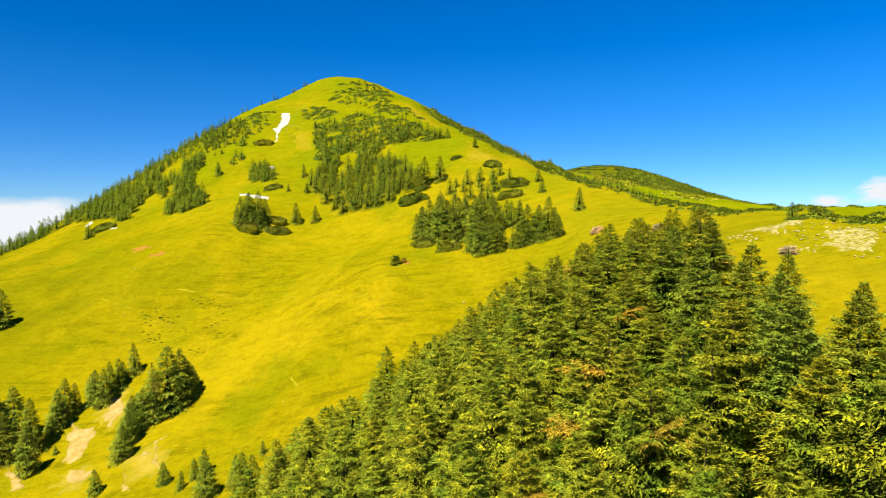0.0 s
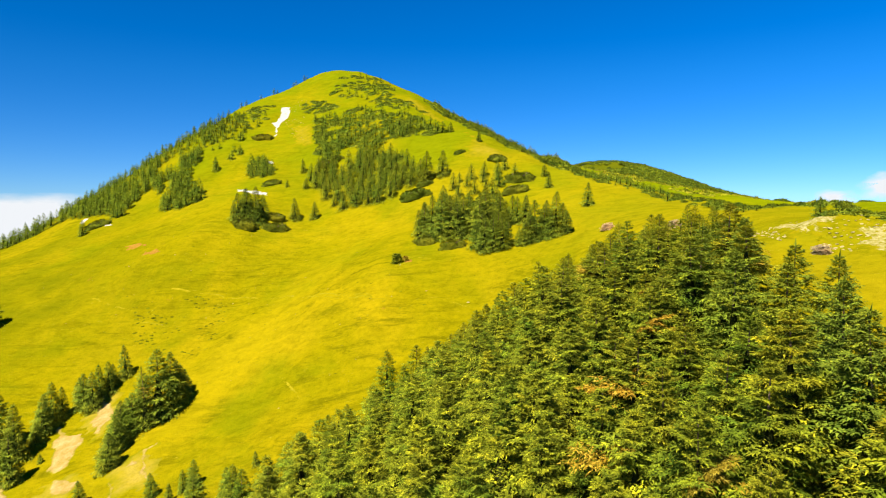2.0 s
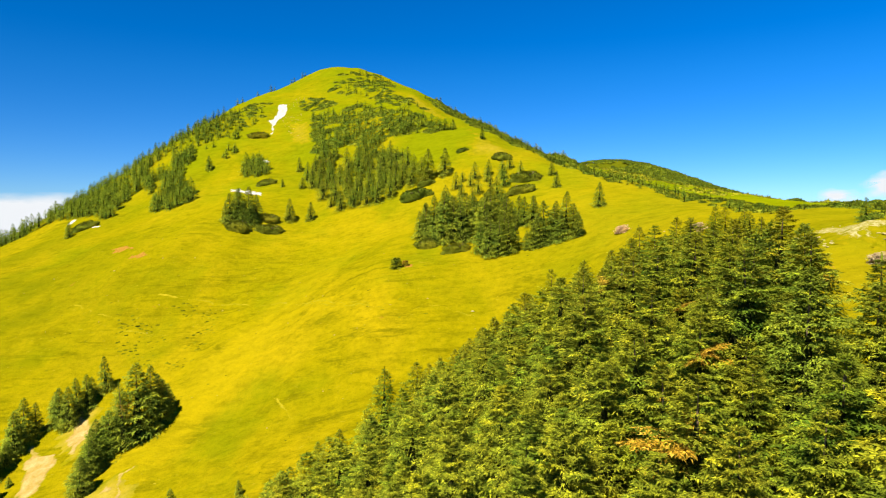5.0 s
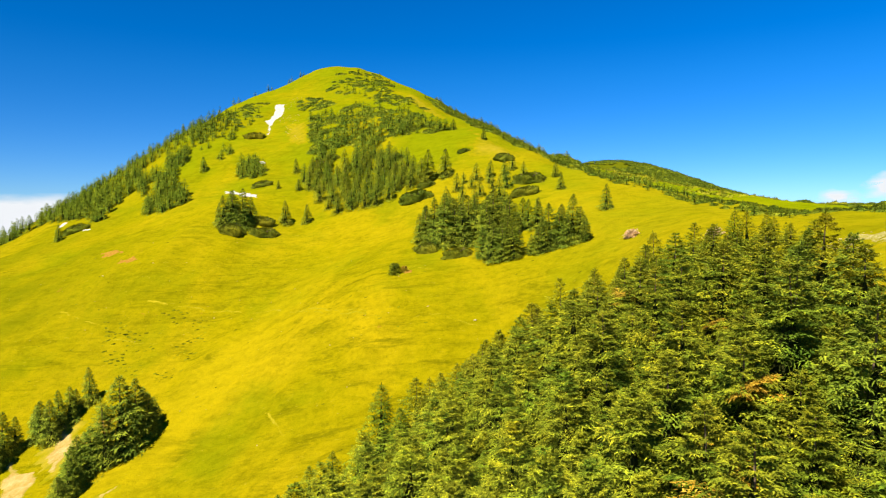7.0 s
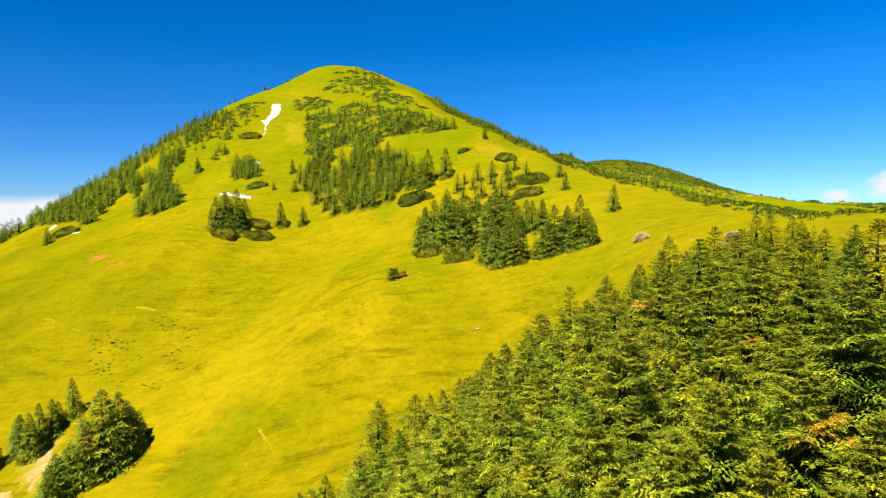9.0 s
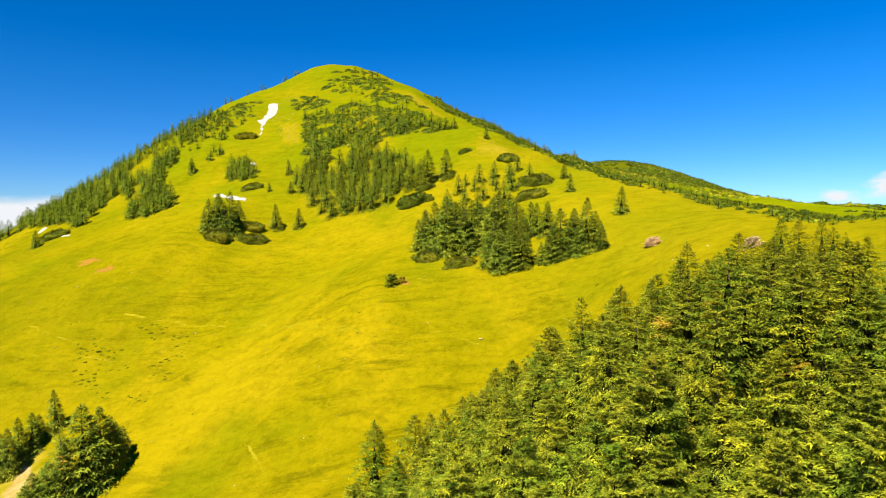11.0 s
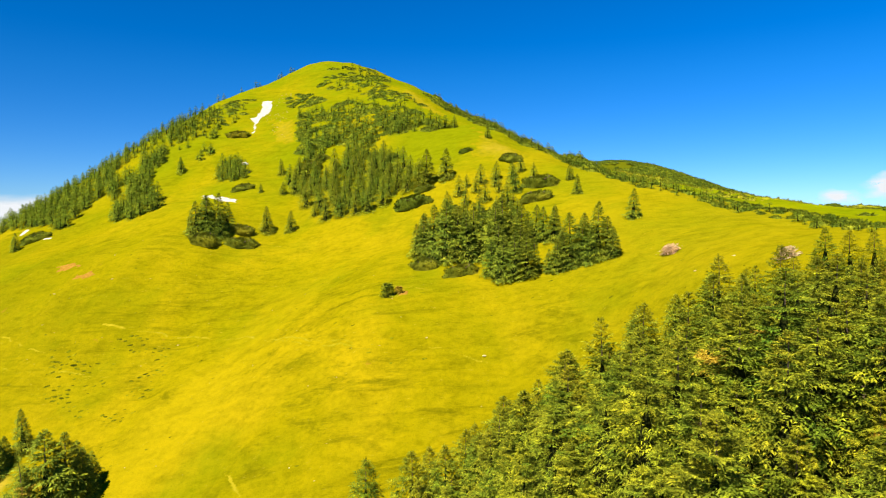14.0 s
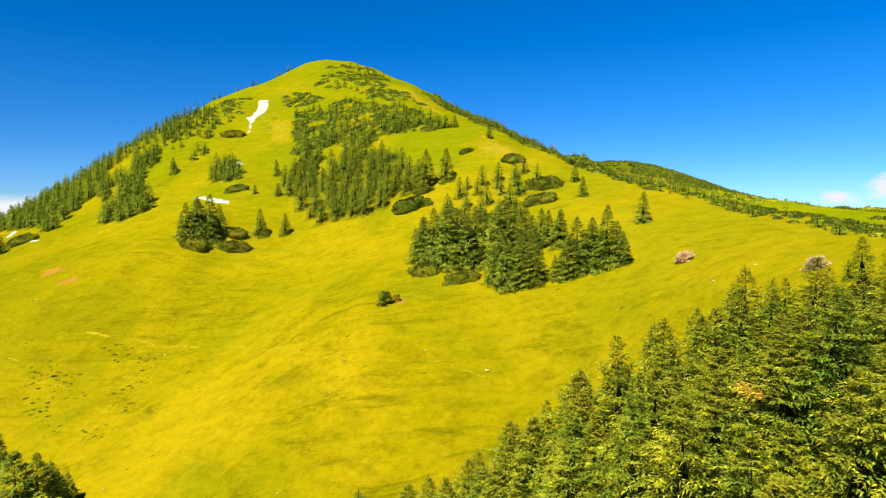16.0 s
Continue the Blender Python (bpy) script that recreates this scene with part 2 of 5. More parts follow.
def rough_material(name, stops, scale, relief=0.08, turf=0.0, grain=0.9, cut=None):
    """turf: how much grass grows into it from its rim."""
    mat, nt, bsdf = material(name, 0.95)
    col = ramp(nt, noise_node(nt, scale, 7, 0.7), stops)
    fine = ramp(nt, noise_node(nt, scale * 9, 4, 0.7), [(0.3, (0.7, 0.7, 0.7)), (0.65, (1.1, 1.1, 1.1))])
    col = mix(nt, 1.0, col, fine, "MULTIPLY")
    if turf:
        bare = nt.nodes.new("ShaderNodeAttribute")
        bare.attribute_name = "bare"
        add = nt.nodes.new("ShaderNodeMath")
        add.operation = "MULTIPLY_ADD"
        add.inputs[1].default_value = turf
        nt.links.new(noise_node(nt, grain, 6, 0.7, (1.3, 0.6, 0.8)), add.inputs[0])
        nt.links.new(bare.outputs["Fac"], add.inputs[2])
        lo, hi = cut or (0.42 * turf + 0.15, 0.42 * turf + 0.6)
        part_of = nt.nodes.new("ShaderNodeMapRange")
        part_of.inputs["From Min"].default_value, part_of.inputs["From Max"].default_value = lo, hi
        nt.links.new(add.outputs[0], part_of.inputs["Value"])
        mask = part_of.outputs[0]
        tone = ramp(nt, noise_node(nt, 0.5, 5, 0.7), [(0.35, (0.11, 0.105, 0.001)), (0.65, (0.185, 0.15, 0.002))])
        col = mix(nt, mask, tone, col)
        bsdf.inputs["Specular IOR Level"].default_value = 0.0
    nt.links.new(col, bsdf.inputs["Base Color"])
    bump(nt, bsdf, noise_node(nt, scale * 5, 6, 0.7), 0.8, relief)
    return mat


GRASS = grass_material()
NEEDLES = foliage_material("spruce_needles", (0.124, 0.126, 0.007), (0.172, 0.169, 0.009), (0.236, 0.222, 0.011), 0.16, stands=0.85)
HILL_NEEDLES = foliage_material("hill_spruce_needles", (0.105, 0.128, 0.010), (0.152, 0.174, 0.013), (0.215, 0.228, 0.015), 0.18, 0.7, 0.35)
PINE = foliage_material("dwarf_pine_needles", (0.135, 0.128, 0.008), (0.175, 0.162, 0.010), (0.225, 0.205, 0.012), 0.3, 0.45, 0.5)
# hill needles lightened for trees further off, their haze put into the colour
HAZED_NEEDLES = foliage_material("hazed_spruce_needles", (0.130, 0.150, 0.011), (0.185, 0.205, 0.014), (0.25, 0.258, 0.016), 0.3, 0.7, 0.6)
SCRUB = foliage_material("scrub_needles", (0.105, 0.110, 0.007), (0.160, 0.160, 0.010), (0.22, 0.205, 0.012), 0.25, 0.8, 0.6)
HEATHER = foliage_material("far_dwarf_pine", (0.052, 0.064, 0.004), (0.076, 0.088, 0.005), (0.105, 0.115, 0.006), 0.15)
DRY = foliage_material("dry_needles", (0.27, 0.15, 0.010), (0.36, 0.215, 0.014), (0.44, 0.28, 0.03), 0.3, 0.5, 0.0)
DEAD = foliage_material("dead_boughs", (0.46, 0.24, 0.10), (0.56, 0.33, 0.16), (0.66, 0.44, 0.24), 0.3, 0.4, 0.3)
BARK = rough_material("bark", [(0.3, (0.10, 0.065, 0.04)), (0.7, (0.24, 0.17, 0.10))], 3.0)
# near-black: the shade inside the crowns is put into the twigs' colour
CORE_SHADE = rough_material("core_shade", [(0.3, (0.016, 0.020, 0.004)), (0.7, (0.042, 0.046, 0.010))], 2.5)
CORE_SHADE.node_tree.nodes["Principled BSDF"].inputs["Specular IOR Level"].default_value = 0.0
BLEACHED = rough_material("bleached_wood", [(0.3, (0.38, 0.23, 0.12)), (0.7, (0.55, 0.36, 0.21))], 4.0)
SCREE = rough_material("limestone_scree", [(0.3, (0.20, 0.17, 0.10)), (0.46, (0.31, 0.29, 0.24)), (0.66, (0.40, 0.38, 0.33))], 0.9, turf=0.5)
EARTH = rough_material("bare_earth", [(0.3, (0.19, 0.135, 0.016)), (0.5, (0.27, 0.185, 0.055)), (0.72, (0.36, 0.265, 0.11))], 0.5, turf=0.6)
RUST = rough_material("rusty_heath", [(0.3, (0.17, 0.085, 0.010)), (0.6, (0.23, 0.125, 0.016)), (0.75, (0.17, 0.13, 0.004))], 1.2, turf=0.5)
ROCKY = rough_material("rocky_turf", [(0.3, (0.22, 0.185, 0.04)), (0.6, (0.33, 0.29, 0.13))], 1.6, 0.15, 1.6, 2.0, (1.64, 1.94))
WORN = rough_material("worn_turf", [(0.3, (0.195, 0.145, 0.004)), (0.6, (0.24, 0.18, 0.015))], 0.4, turf=1.6, grain=0.3, cut=(1.05, 2.5))
TANNED = rough_material("tan_gully_turf", [(0.3, (0.225, 0.165, 0.008)), (0.6, (0.275, 0.202, 0.030))], 0.4, turf=1.6, grain=0.3, cut=(0.85, 2.1))
LITTER = rough_material("needle_litter", [(0.3, (0.045, 0.038, 0.006)), (0.7, (0.085, 0.075, 0.012))], 0.9)
STONE = rough_material("limestone", [(0.3, (0.25, 0.20, 0.055)), (0.7, (0.38, 0.32, 0.15))], 2.0)

# ---- the lie of the land ----
# heights of the hill on a net of x (across) and y (along), in metres
GX = np.array([-260, -160, -110, -75, -45, -15, 12, 40, 85, 170.0])
GY = np.array([-30, 50, 90, 125, 155, 195, 250, 320, 425, 530.0])
HILL = np.array([
    [-51.8, -37.5, -25.2, -14.0, -2.7, 10.5, 24.8, 40.4, 51.7, 54.3],
    [-18.7, -7.2, -3.2, -2.6, 6.5, 22.2, 38.4, 48.9, 53.7, 54.8],
    [-4.3, 4.9, 5.5, 6.8, 11.7, 24.5, 40.2, 53.8, 58.6, 56.0],
    [7.6, 14.6, 14.0, 13.6, 21.1, 29.6, 36.7, 55.5, 61.3, 59.7],
    [16.1, 23.2, 23.6, 24.8, 32.6, 45.6, 49.2, 58.5, 60.4, 59.3],
    [23.3, 34.9, 42.3, 50.7, 48.1, 55.8, 61.3, 67.2, 62.3, 59.2],
    [16.2, 48.3, 63.7, 70.9, 74.1, 81.0, 86.4, 79.5, 62.8, 61.3],
    [-1.5, 75.1, 103.1, 103.6, 110.6, 114.2, 104.4, 84.4, 76.2, 63.5],
    [-8.1, 68.5, 128.3, 150.2, 145.8, 128.2, 110.9, 93.9, 85.0, 63.0],
    [-0.1, 40.5, 82.5, 101.1, 107.1, 104.2, 95.3, 82.0, 55.8, 61.8],
]).T


def tangents(g):
    n = len(g)
    d = np.zeros((n, n))
    d[0, 0], d[0, 1] = -1 / (g[1] - g[0]), 1 / (g[1] - g[0])
    d[-1, -2], d[-1, -1] = -1 / (g[-1] - g[-2]), 1 / (g[-1] - g[-2])
    for k in range(1, n - 1):
        a, b = g[k] - g[k - 1], g[k + 1] - g[k]
        d[k, k - 1], d[k, k], d[k, k + 1] = -b / (a * (a + b)), (b - a) / (a * b), a / (b * (a + b))
    return d


TX, TY = tangents(GX), tangents(GY)


def weights(g, tan, x):
    x = np.clip(x, g[0], g[-1])
    i = np.clip(np.searchsorted(g, x) - 1, 0, len(g) - 2)
    h = g[i + 1] - g[i]
    t = (x - g[i]) / h
    w, r = np.zeros((len(x), len(g))), np.arange(len(x))
    w[r, i] += 2 * t**3 - 3 * t**2 + 1
    w[r, i + 1] += 3 * t**2 - 2 * t**3
    return w + ((t**3 - 2 * t**2 + t) * h)[:, None] * tan[i] + ((t**3 - t**2) * h)[:, None] * tan[i + 1]


def step(t):
    t = np.clip(t, 0, 1)
    return t * t * (3 - 2 * t)


def waves(x, y):
    """Small swells and hummocks of the turf."""
    z = np.zeros_like(x)
    rng = np.random.RandomState(5)
    for length, height in ((34, 0.55), (21, 0.4), (12, 0.22), (7, 0.12), (4.2, 0.07)):
        for _ in range(5):
            a = rng.uniform(0, math.pi)
            z += height * 0.3 * np.sin((x * math.cos(a) + y * math.sin(a)) * 2 * math.pi / length * rng.uniform(0.75, 1.3) + rng.uniform(0, 6.28))
    return z


def height(x, y):
    x, y = np.atleast_1d(np.asarray(x, float)), np.atleast_1d(np.asarray(y, float))
    net = np.einsum("ki,ij,kj->k", weights(GX, TX, x), HILL, weights(GY, TY, y))
    out = np.hypot(np.maximum(np.maximum(GX[0] - x, x - GX[-1]), 0), np.maximum(np.maximum(GY[0] - y, y - GY[-1]), 0))
    w = 1 - step(out / 160)
    # the far land: a valley, a plateau beyond the saddle and a wooded hill on it
    far = -140 + 202 * step((x - 20) / 130) * (1 - step((x - 900) / 700)) * step((y + 400) / 300) * (1 - step((y - 1150) / 500))
    far = far + step((x - 20) / 130) * 5 * np.exp(-(((y - 370) / 90) ** 2))
    far = far + 68 * np.exp(-(((x - 225) / 155) ** 2) - ((y - 900) / 130) ** 2)
    far = far + 14 * np.sin(x / 410 + 1) * np.sin(y / 530)* step((np.hypot(x, y) - 900) / 900)
    # the stony mound beside the wood
    knob = 2.3 * np.exp(-(((x - 53) / 6.5) ** 2) - ((y - 93) / 5.5) ** 2) + 2.2 * np.exp(-(((x - 60) / 5.5) ** 2) - ((y - 81) / 5.5) ** 2)
    knob = knob * (1 + 0.10 * np.sin(x * 1.3 + y * 0.4) + 0.08 * np.sin(x * 0.7 - y * 1.1 + 1) + 0.05 * np.sin(x * 2.9 + y * 1.7))
    # the shoulder left of the summit and the dip in the crest right of it
    sag = 2.6 * np.exp(-(((x + 90) / 15) ** 2) - ((y - 396) / 38) ** 2) + 3.6 * np.exp(-(((x - 3) / 13) ** 2) - ((y - 330) / 38) ** 2)
    return net * w + far * (1 - w) + waves(x, y) + knob - sag


def z_at(x, y):
    return float(height(x, y)[0])


def spread(lo, hi, gap, reach):
    core = np.arange(lo, hi + gap / 2, gap)
    tail, d, s = [], 0.0, gap
    while d < reach:
        s *= 1.22
        d += s
        tail.append(d)
    tail = np.array(tail)
    return np.concatenate([lo - tail[::-1], core, core[-1] + tail])


def sprays_normals(verts, faces, axis):
    """Faces turned outwards, and for each corner a normal between its own spray's and the crown's: sprays of needles have no
    hard plane. axis: where the stem of each corner's tree stands."""
    away = verts[:, :2] - axis
    away = away / (np.hypot(away[:, 0], away[:, 1]) + 0.3)[:, None]
    a, b, c = (verts[faces[:, k]] for k in range(3))
    flat = np.cross(b - a, c - a)
    flat = flat / np.maximum(np.linalg.norm(flat, axis=1), 1e-9)[:, None]
    out = away[faces[:, 0]]
    turned = flat[:, 0] * out[:, 0] * 0.6 + flat[:, 1] * out[:, 1] * 0.6 + flat[:, 2] < 0
    faces = np.where(turned[:, None], faces[:, ::-1], faces)
    flat = np.where(turned[:, None], -flat, flat)
    normals = np.zeros((len(verts), 3))
    for k in range(3):
        normals[faces[:, k]] = flat
    normals[:, :2] += 0.30 * away
    normals[:, 2] += 0.04
    return faces, normals / np.maximum(np.linalg.norm(normals, axis=1), 1e-9)[:, None]


def mesh_of(name, verts, faces, mat, smooth=False, axis=None):
    me = bpy.data.meshes.new(name)
    if axis is not None:
        faces, normals = sprays_normals(np.asarray(verts), np.asarray(faces), axis)
        smooth = True
    verts, faces = np.asarray(verts, np.float32), np.ascontiguousarray(faces, np.int32)
    k = faces.shape[1]
    me.vertices.add(len(verts))
    me.vertices.foreach_set("co", verts.ravel())
    me.loops.add(faces.size)
    me.loops.foreach_set("vertex_index", faces.ravel())
    me.polygons.add(len(faces))
    me.polygons.foreach_set("loop_start", np.arange(0, faces.size, k, dtype=np.int32))
    if smooth:
        me.polygons.foreach_set("use_smooth", np.ones(len(faces), bool))
    me.update(calc_edges=True)
    me.validate()
    if axis is not None:
        at = me.attributes.new("custom_normal", "FLOAT_VECTOR", "POINT")
        at.data.foreach_set("vector", normals.astype(np.float32).ravel())
    me.materials.append(mat)
    return me


def sheet(xs, ys):
    n, m = len(xs), len(ys)
    gx, gy = np.meshgrid(xs, ys, indexing="ij")
    idx = np.arange(n * m).reshape(n, m)
    faces = np.stack([idx[:-1, :-1], idx[1:, :-1], idx[1:, 1:], idx[:-1, 1:]], -1).reshape(-1, 4)
    return gx.ravel(), gy.ravel(), faces


xs, ys = spread(-190, 120, 1.5, 4300), spread(-30, 440, 1.5, 4300)
gx, gy, faces = sheet(xs, ys)
ground = new("ground", mesh_of("ground", np.stack([gx, gy, height(gx, gy)], -1), faces, GRASS, True))
tagged(ground, "yellow-green mountain meadow on a steep grassy hill", "ground", kind="structure")


# ---- conifers ----
def leaves(base, along, side, length, width):
    """Diamond-shaped sprays: four corners and one face each."""
    n = len(base)
    mid = base + along * (length * 0.45)[:, None]
    v = np.stack([base, mid + side * width[:, None], base + along * length[:, None], mid - side * width[:, None]], 1).reshape(-1, 3)
    return v, np.arange(4 * n).reshape(n, 4)


def unit(v):
    return v / np.maximum(np.linalg.norm(v, axis=-1, keepdims=True), 1e-6)


def shoots(base, along, flat, length, width):
    """Twigs set with needles: kites folded along the rib, two faces each, none sharing a corner."""
    n = len(base)
    rib = base + along * length[:, None]
    mid = base + along * (length * 0.42)[:, None]
    fold = np.array([0, 0, -1.0]) * (width * 0.45)[:, None]
    v = np.stack([base, mid + flat * width[:, None] + fold, rib, mid - flat * width[:, None] + fold], 1).reshape(-1, 3)
    k = 4 * np.arange(n)[:, None]
    return v, np.concatenate([k + [0, 2, 1], k + [0, 3, 2]], 1).reshape(-1, 3)


def spruce_crown(seed, tall, radius, whorls, per, pairs, bare=0.06, ragged=0.22, pick=None, plump=1.0, slope=0.9, tier=0.36, twigs=3, fine=0.034):
    """Tiers of boughs: each is a drooping fan of side branches with an upturned tip, and each of these is set with pairs of
    short twigs, or where twigs is 0 is one kite. tier: how far boughs stray from their tier; fine: the longest twig, for a tree one metre tall."""
    rng = np.random.RandomState(seed)
    n = whorls * per
    f = (np.repeat(np.arange(whorls), per) + 0.5 + rng.uniform(-1, 1, n) * tier * (1 + np.repeat(np.arange(whorls), per) / whorls)) / whorls
    f = 1 - (1 - np.clip(f, 0, 1)) ** 1.45
    az = (np.tile(np.arange(per), whorls) + rng.uniform(-0.35, 0.35, n)) * 2 * math.pi / per + np.repeat(rng.uniform(0, 6.28, whorls), per)
    reach = radius * (1 - f) ** slope * rng.uniform(1 - ragged, 1 + ragged * 0.5, n) * (0.8 + 0.2 * np.minimum(f / 0.15, 1)) * np.repeat(rng.uniform(0.86, 1.1, whorls), per) + 0.008 * tall
    reach = reach * (1 + 0.10 * np.sin(az * 2 + rng.uniform(0, 6)) + 0.08 * np.sin(az * 3 + f * 11 + rng.uniform(0, 6)))
    keep = (rng.uniform(0, 1, n) > 0.05) & (f < 0.975)
    if pick is not None:
        keep &= pick(f, az)
    f, az, reach = f[keep], az[keep], reach[keep]
    n = len(f)
    z0 = tall * (bare + (1 - bare) * f)
    out = np.stack([np.cos(az), np.sin(az), 0 * az], -1)
    across = np.stack([-np.sin(az), np.cos(az), 0 * az], -1)
    up = np.array([0, 0, 1.0])
    rise = -0.10 + 0.6 * f**1.5 + rng.uniform(-0.12, 0.12, n)
    droop = rng.uniform(0.30, 0.55, n) * (1 - 0.6 * f)
    lift = rng.uniform(0.08, 0.24, n)
    roll = rng.normal(0, 0.16, n)

    def spine(s):
        return np.stack([0 * z0, 0 * z0, z0], -1) + out * (reach * s)[:, None] + up * (reach * (rise * s - droop * s**2 + lift * s**4))[:, None]

    vs, fs, count = [], [], 0

    def add(got):
        nonlocal count
        vs.append(got[0])
        fs.append(got[1] + count)
        count += len(got[0])

    thick = plump * (0.02 * tall / 11 + 0.065 * reach) * 1.25 * (5 / (pairs + 1)) ** 0.7

    def branch(root, way, ln):
        """A side branch: alternate twigs on both sides and one at the tip."""
        if not twigs:
            flat = unit(np.cross(way, up + 0.35 * rng.normal(0, 1, (n, 3))))
            return add(shoots(root, way, flat, ln, np.minimum(thick, ln * 0.4) * rng.uniform(0.75, 1.25, n)))
        level = unit(np.cross(way, up + 0.25 * rng.normal(0, 1, (n, 3))))
        size = plump * (0.07 * tall / 11 + 0.17 * ln + 0.07 * reach) * (3 / twigs) ** 0.4
        size = np.minimum(size, fine * tall * plump)
        for j in range(twigs):
            for side in (1, -1) if j < twigs - 1 else (0,):
                u = ((j + 0.35 + (0.25 if side > 0 else 0)) / twigs if side else 0.8) + rng.uniform(-0.08, 0.08, n)
                b = root + way * (ln * u)[:, None]
                d = unit(way * rng.uniform(0.5, 1.0, n)[:, None] + level * (side * rng.uniform(0.5, 1.0, n))[:, None] + up * rng.uniform(-0.42, 0.12, n)[:, None])
                half = unit(np.cross(d, up + 0.34 * rng.normal(0, 1, (n, 3)))) * (size * rng.uniform(0.16, 0.27, n))[:, None]
                tip = b + d * (size * rng.uniform(0.9, 1.6, n))[:, None]
                q = b + d * (size * 0.25)[:, None]
                add((np.stack([q - half, q + half, tip], 1).reshape(-1, 3), np.arange(3 * n).reshape(n, 3)))

    for k in range(pairs):
        s0 = 0.24 + 0.68 * (k + 0.3) / pairs
        for side in (1, -1):
            s = np.clip(s0 + rng.uniform(-0.07, 0.07, n), 0.15, 0.96)
            way = unit(spine(s + 0.04) - spine(s - 0.04))
            turn = rng.uniform(0.7, 1.15, n)
            way = unit(way * np.cos(turn)[:, None] + across * (side * np.sin(turn))[:, None] + up * (side * roll - rng.uniform(0.05, 0.40, n))[:, None])
            branch(spine(s), way, reach * (0.60 * (1 - s) ** 0.75 + 0.07) * rng.uniform(0.75, 1.2, n))
    s = np.full(n, 0.60)
    branch(spine(s), unit(spine(s + 0.3) - spine(s)), reach * rng.uniform(0.36, 0.46, n))
    if pick is None:
        # leader shoots at the tip
        m = 6
        a = rng.uniform(0, 6.28, m)
        b = np.stack([0 * a, 0 * a, tall * rng.uniform(0.90, 0.965, m)], -1)
        add(shoots(b, unit(np.stack([np.cos(a) * 0.22, np.sin(a) * 0.22, 0 * a + 1], -1)), np.stack([-np.sin(a), np.cos(a), 0 * a], -1), tall * rng.uniform(0.035, 0.075, m), np.full(m, 0.006 * tall)))
    return np.concatenate(vs), np.concatenate(fs)


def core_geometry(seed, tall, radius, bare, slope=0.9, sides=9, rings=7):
    """One ragged spindle for the twigs inside a crown, coloured with the shade among them."""
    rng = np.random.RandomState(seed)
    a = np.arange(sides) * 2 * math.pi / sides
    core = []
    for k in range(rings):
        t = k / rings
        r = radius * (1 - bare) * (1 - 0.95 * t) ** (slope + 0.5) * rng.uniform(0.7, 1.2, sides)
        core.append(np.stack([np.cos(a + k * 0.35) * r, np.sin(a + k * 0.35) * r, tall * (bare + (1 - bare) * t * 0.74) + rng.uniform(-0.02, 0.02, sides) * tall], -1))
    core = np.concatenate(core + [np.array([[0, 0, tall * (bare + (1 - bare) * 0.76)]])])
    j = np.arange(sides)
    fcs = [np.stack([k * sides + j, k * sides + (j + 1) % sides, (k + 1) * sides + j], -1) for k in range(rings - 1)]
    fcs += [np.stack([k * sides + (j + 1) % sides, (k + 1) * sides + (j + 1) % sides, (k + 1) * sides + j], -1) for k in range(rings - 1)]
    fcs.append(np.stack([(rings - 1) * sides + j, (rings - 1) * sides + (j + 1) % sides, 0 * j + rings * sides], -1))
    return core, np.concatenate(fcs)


def trunk_geometry(tall, thick, sides=7, rings=6, seed=0):
    rng = np.random.RandomState(seed)
    verts, fcs = [], []
    for k in range(rings):
        t = k / (rings - 1)
        r = thick * (1 - t) ** 0.9 * (1.35 if k == 0 else 1.0) + 0.015
        cx, cy = rng.normal(0, 0.03, 2) * (0 < k < rings - 1)
        for j in range(sides):
            a = 2 * math.pi * j / sides
            verts.append((cx + r * math.cos(a), cy + r * math.sin(a), tall * t - (0.6 if k == 0 else 0)))
    for k in range(rings - 1):
        for j in range(sides):
            a, b = k * sides + j, k * sides + (j + 1) % sides
            fcs.append((a, b, b + sides, a + sides))
    return np.array(verts), np.array(fcs)


def part(name, me, parent, label="", kind=""):
    ob = new(name, me)
    ob.parent = parent
    return tagged(ob, label, kind=kind)


def spruce(seed, tall, radius, whorls, per, pairs, label, dry=False, bare=0.06, needles=NEEDLES, core=0.36, skirt=0.0, **more):
    """One spruce of that height at the origin, with its parts. skirt: how far the low boughs trail down towards -y."""
    top = new("spruce_tree")
    part("trunk", mesh_of("trunk", *trunk_geometry(tall * 0.97, tall * 0.015 + 0.03, seed=seed), BARK, True), top)
    v, fa = spruce_crown(seed, tall, radius, whorls, per, pairs, bare, **more)
    v[:, 2] += skirt * v[:, 1] * np.clip(1 - v[:, 2] / tall, 0, 1)
    part("crown", mesh_of("crown", v, fa, needles, axis=np.zeros((1, 2))), top)
    part("crown_core", mesh_of("crown_core", *core_geometry(seed, tall, radius * core, bare), CORE_SHADE), top, "inner twigs as one spindle, crown shade in its near-black colour")
    if dry:
        rng = np.random.RandomState(seed + 50)
        low = rng.uniform(0.42, 0.58)
        wanted = lambda f, az: (f > low) & (f < low + 0.14) & (-np.sin(az) > 0.6)
        v, fa = spruce_crown(seed + 9, tall, radius * 1.06, whorls, per * 2, pairs, bare, pick=wanted, **{**more, "tier": 0.5, "twigs": 4, "fine": 0.022})
        part("withered_spray", mesh_of("withered_spray", v, fa, DRY, axis=np.zeros((1, 2))), top, "orange withered branches", "stuff")
    return tagged(top, label, "tree", kind="")


def scaled(x, y, z, turn, s, lean=(0, 0), wide=1.0):
    return pose(x, y, z, lean[0], lean[1], turn) @ Matrix.Diagonal((s * wide, s * wide, s, 1))


used = set()


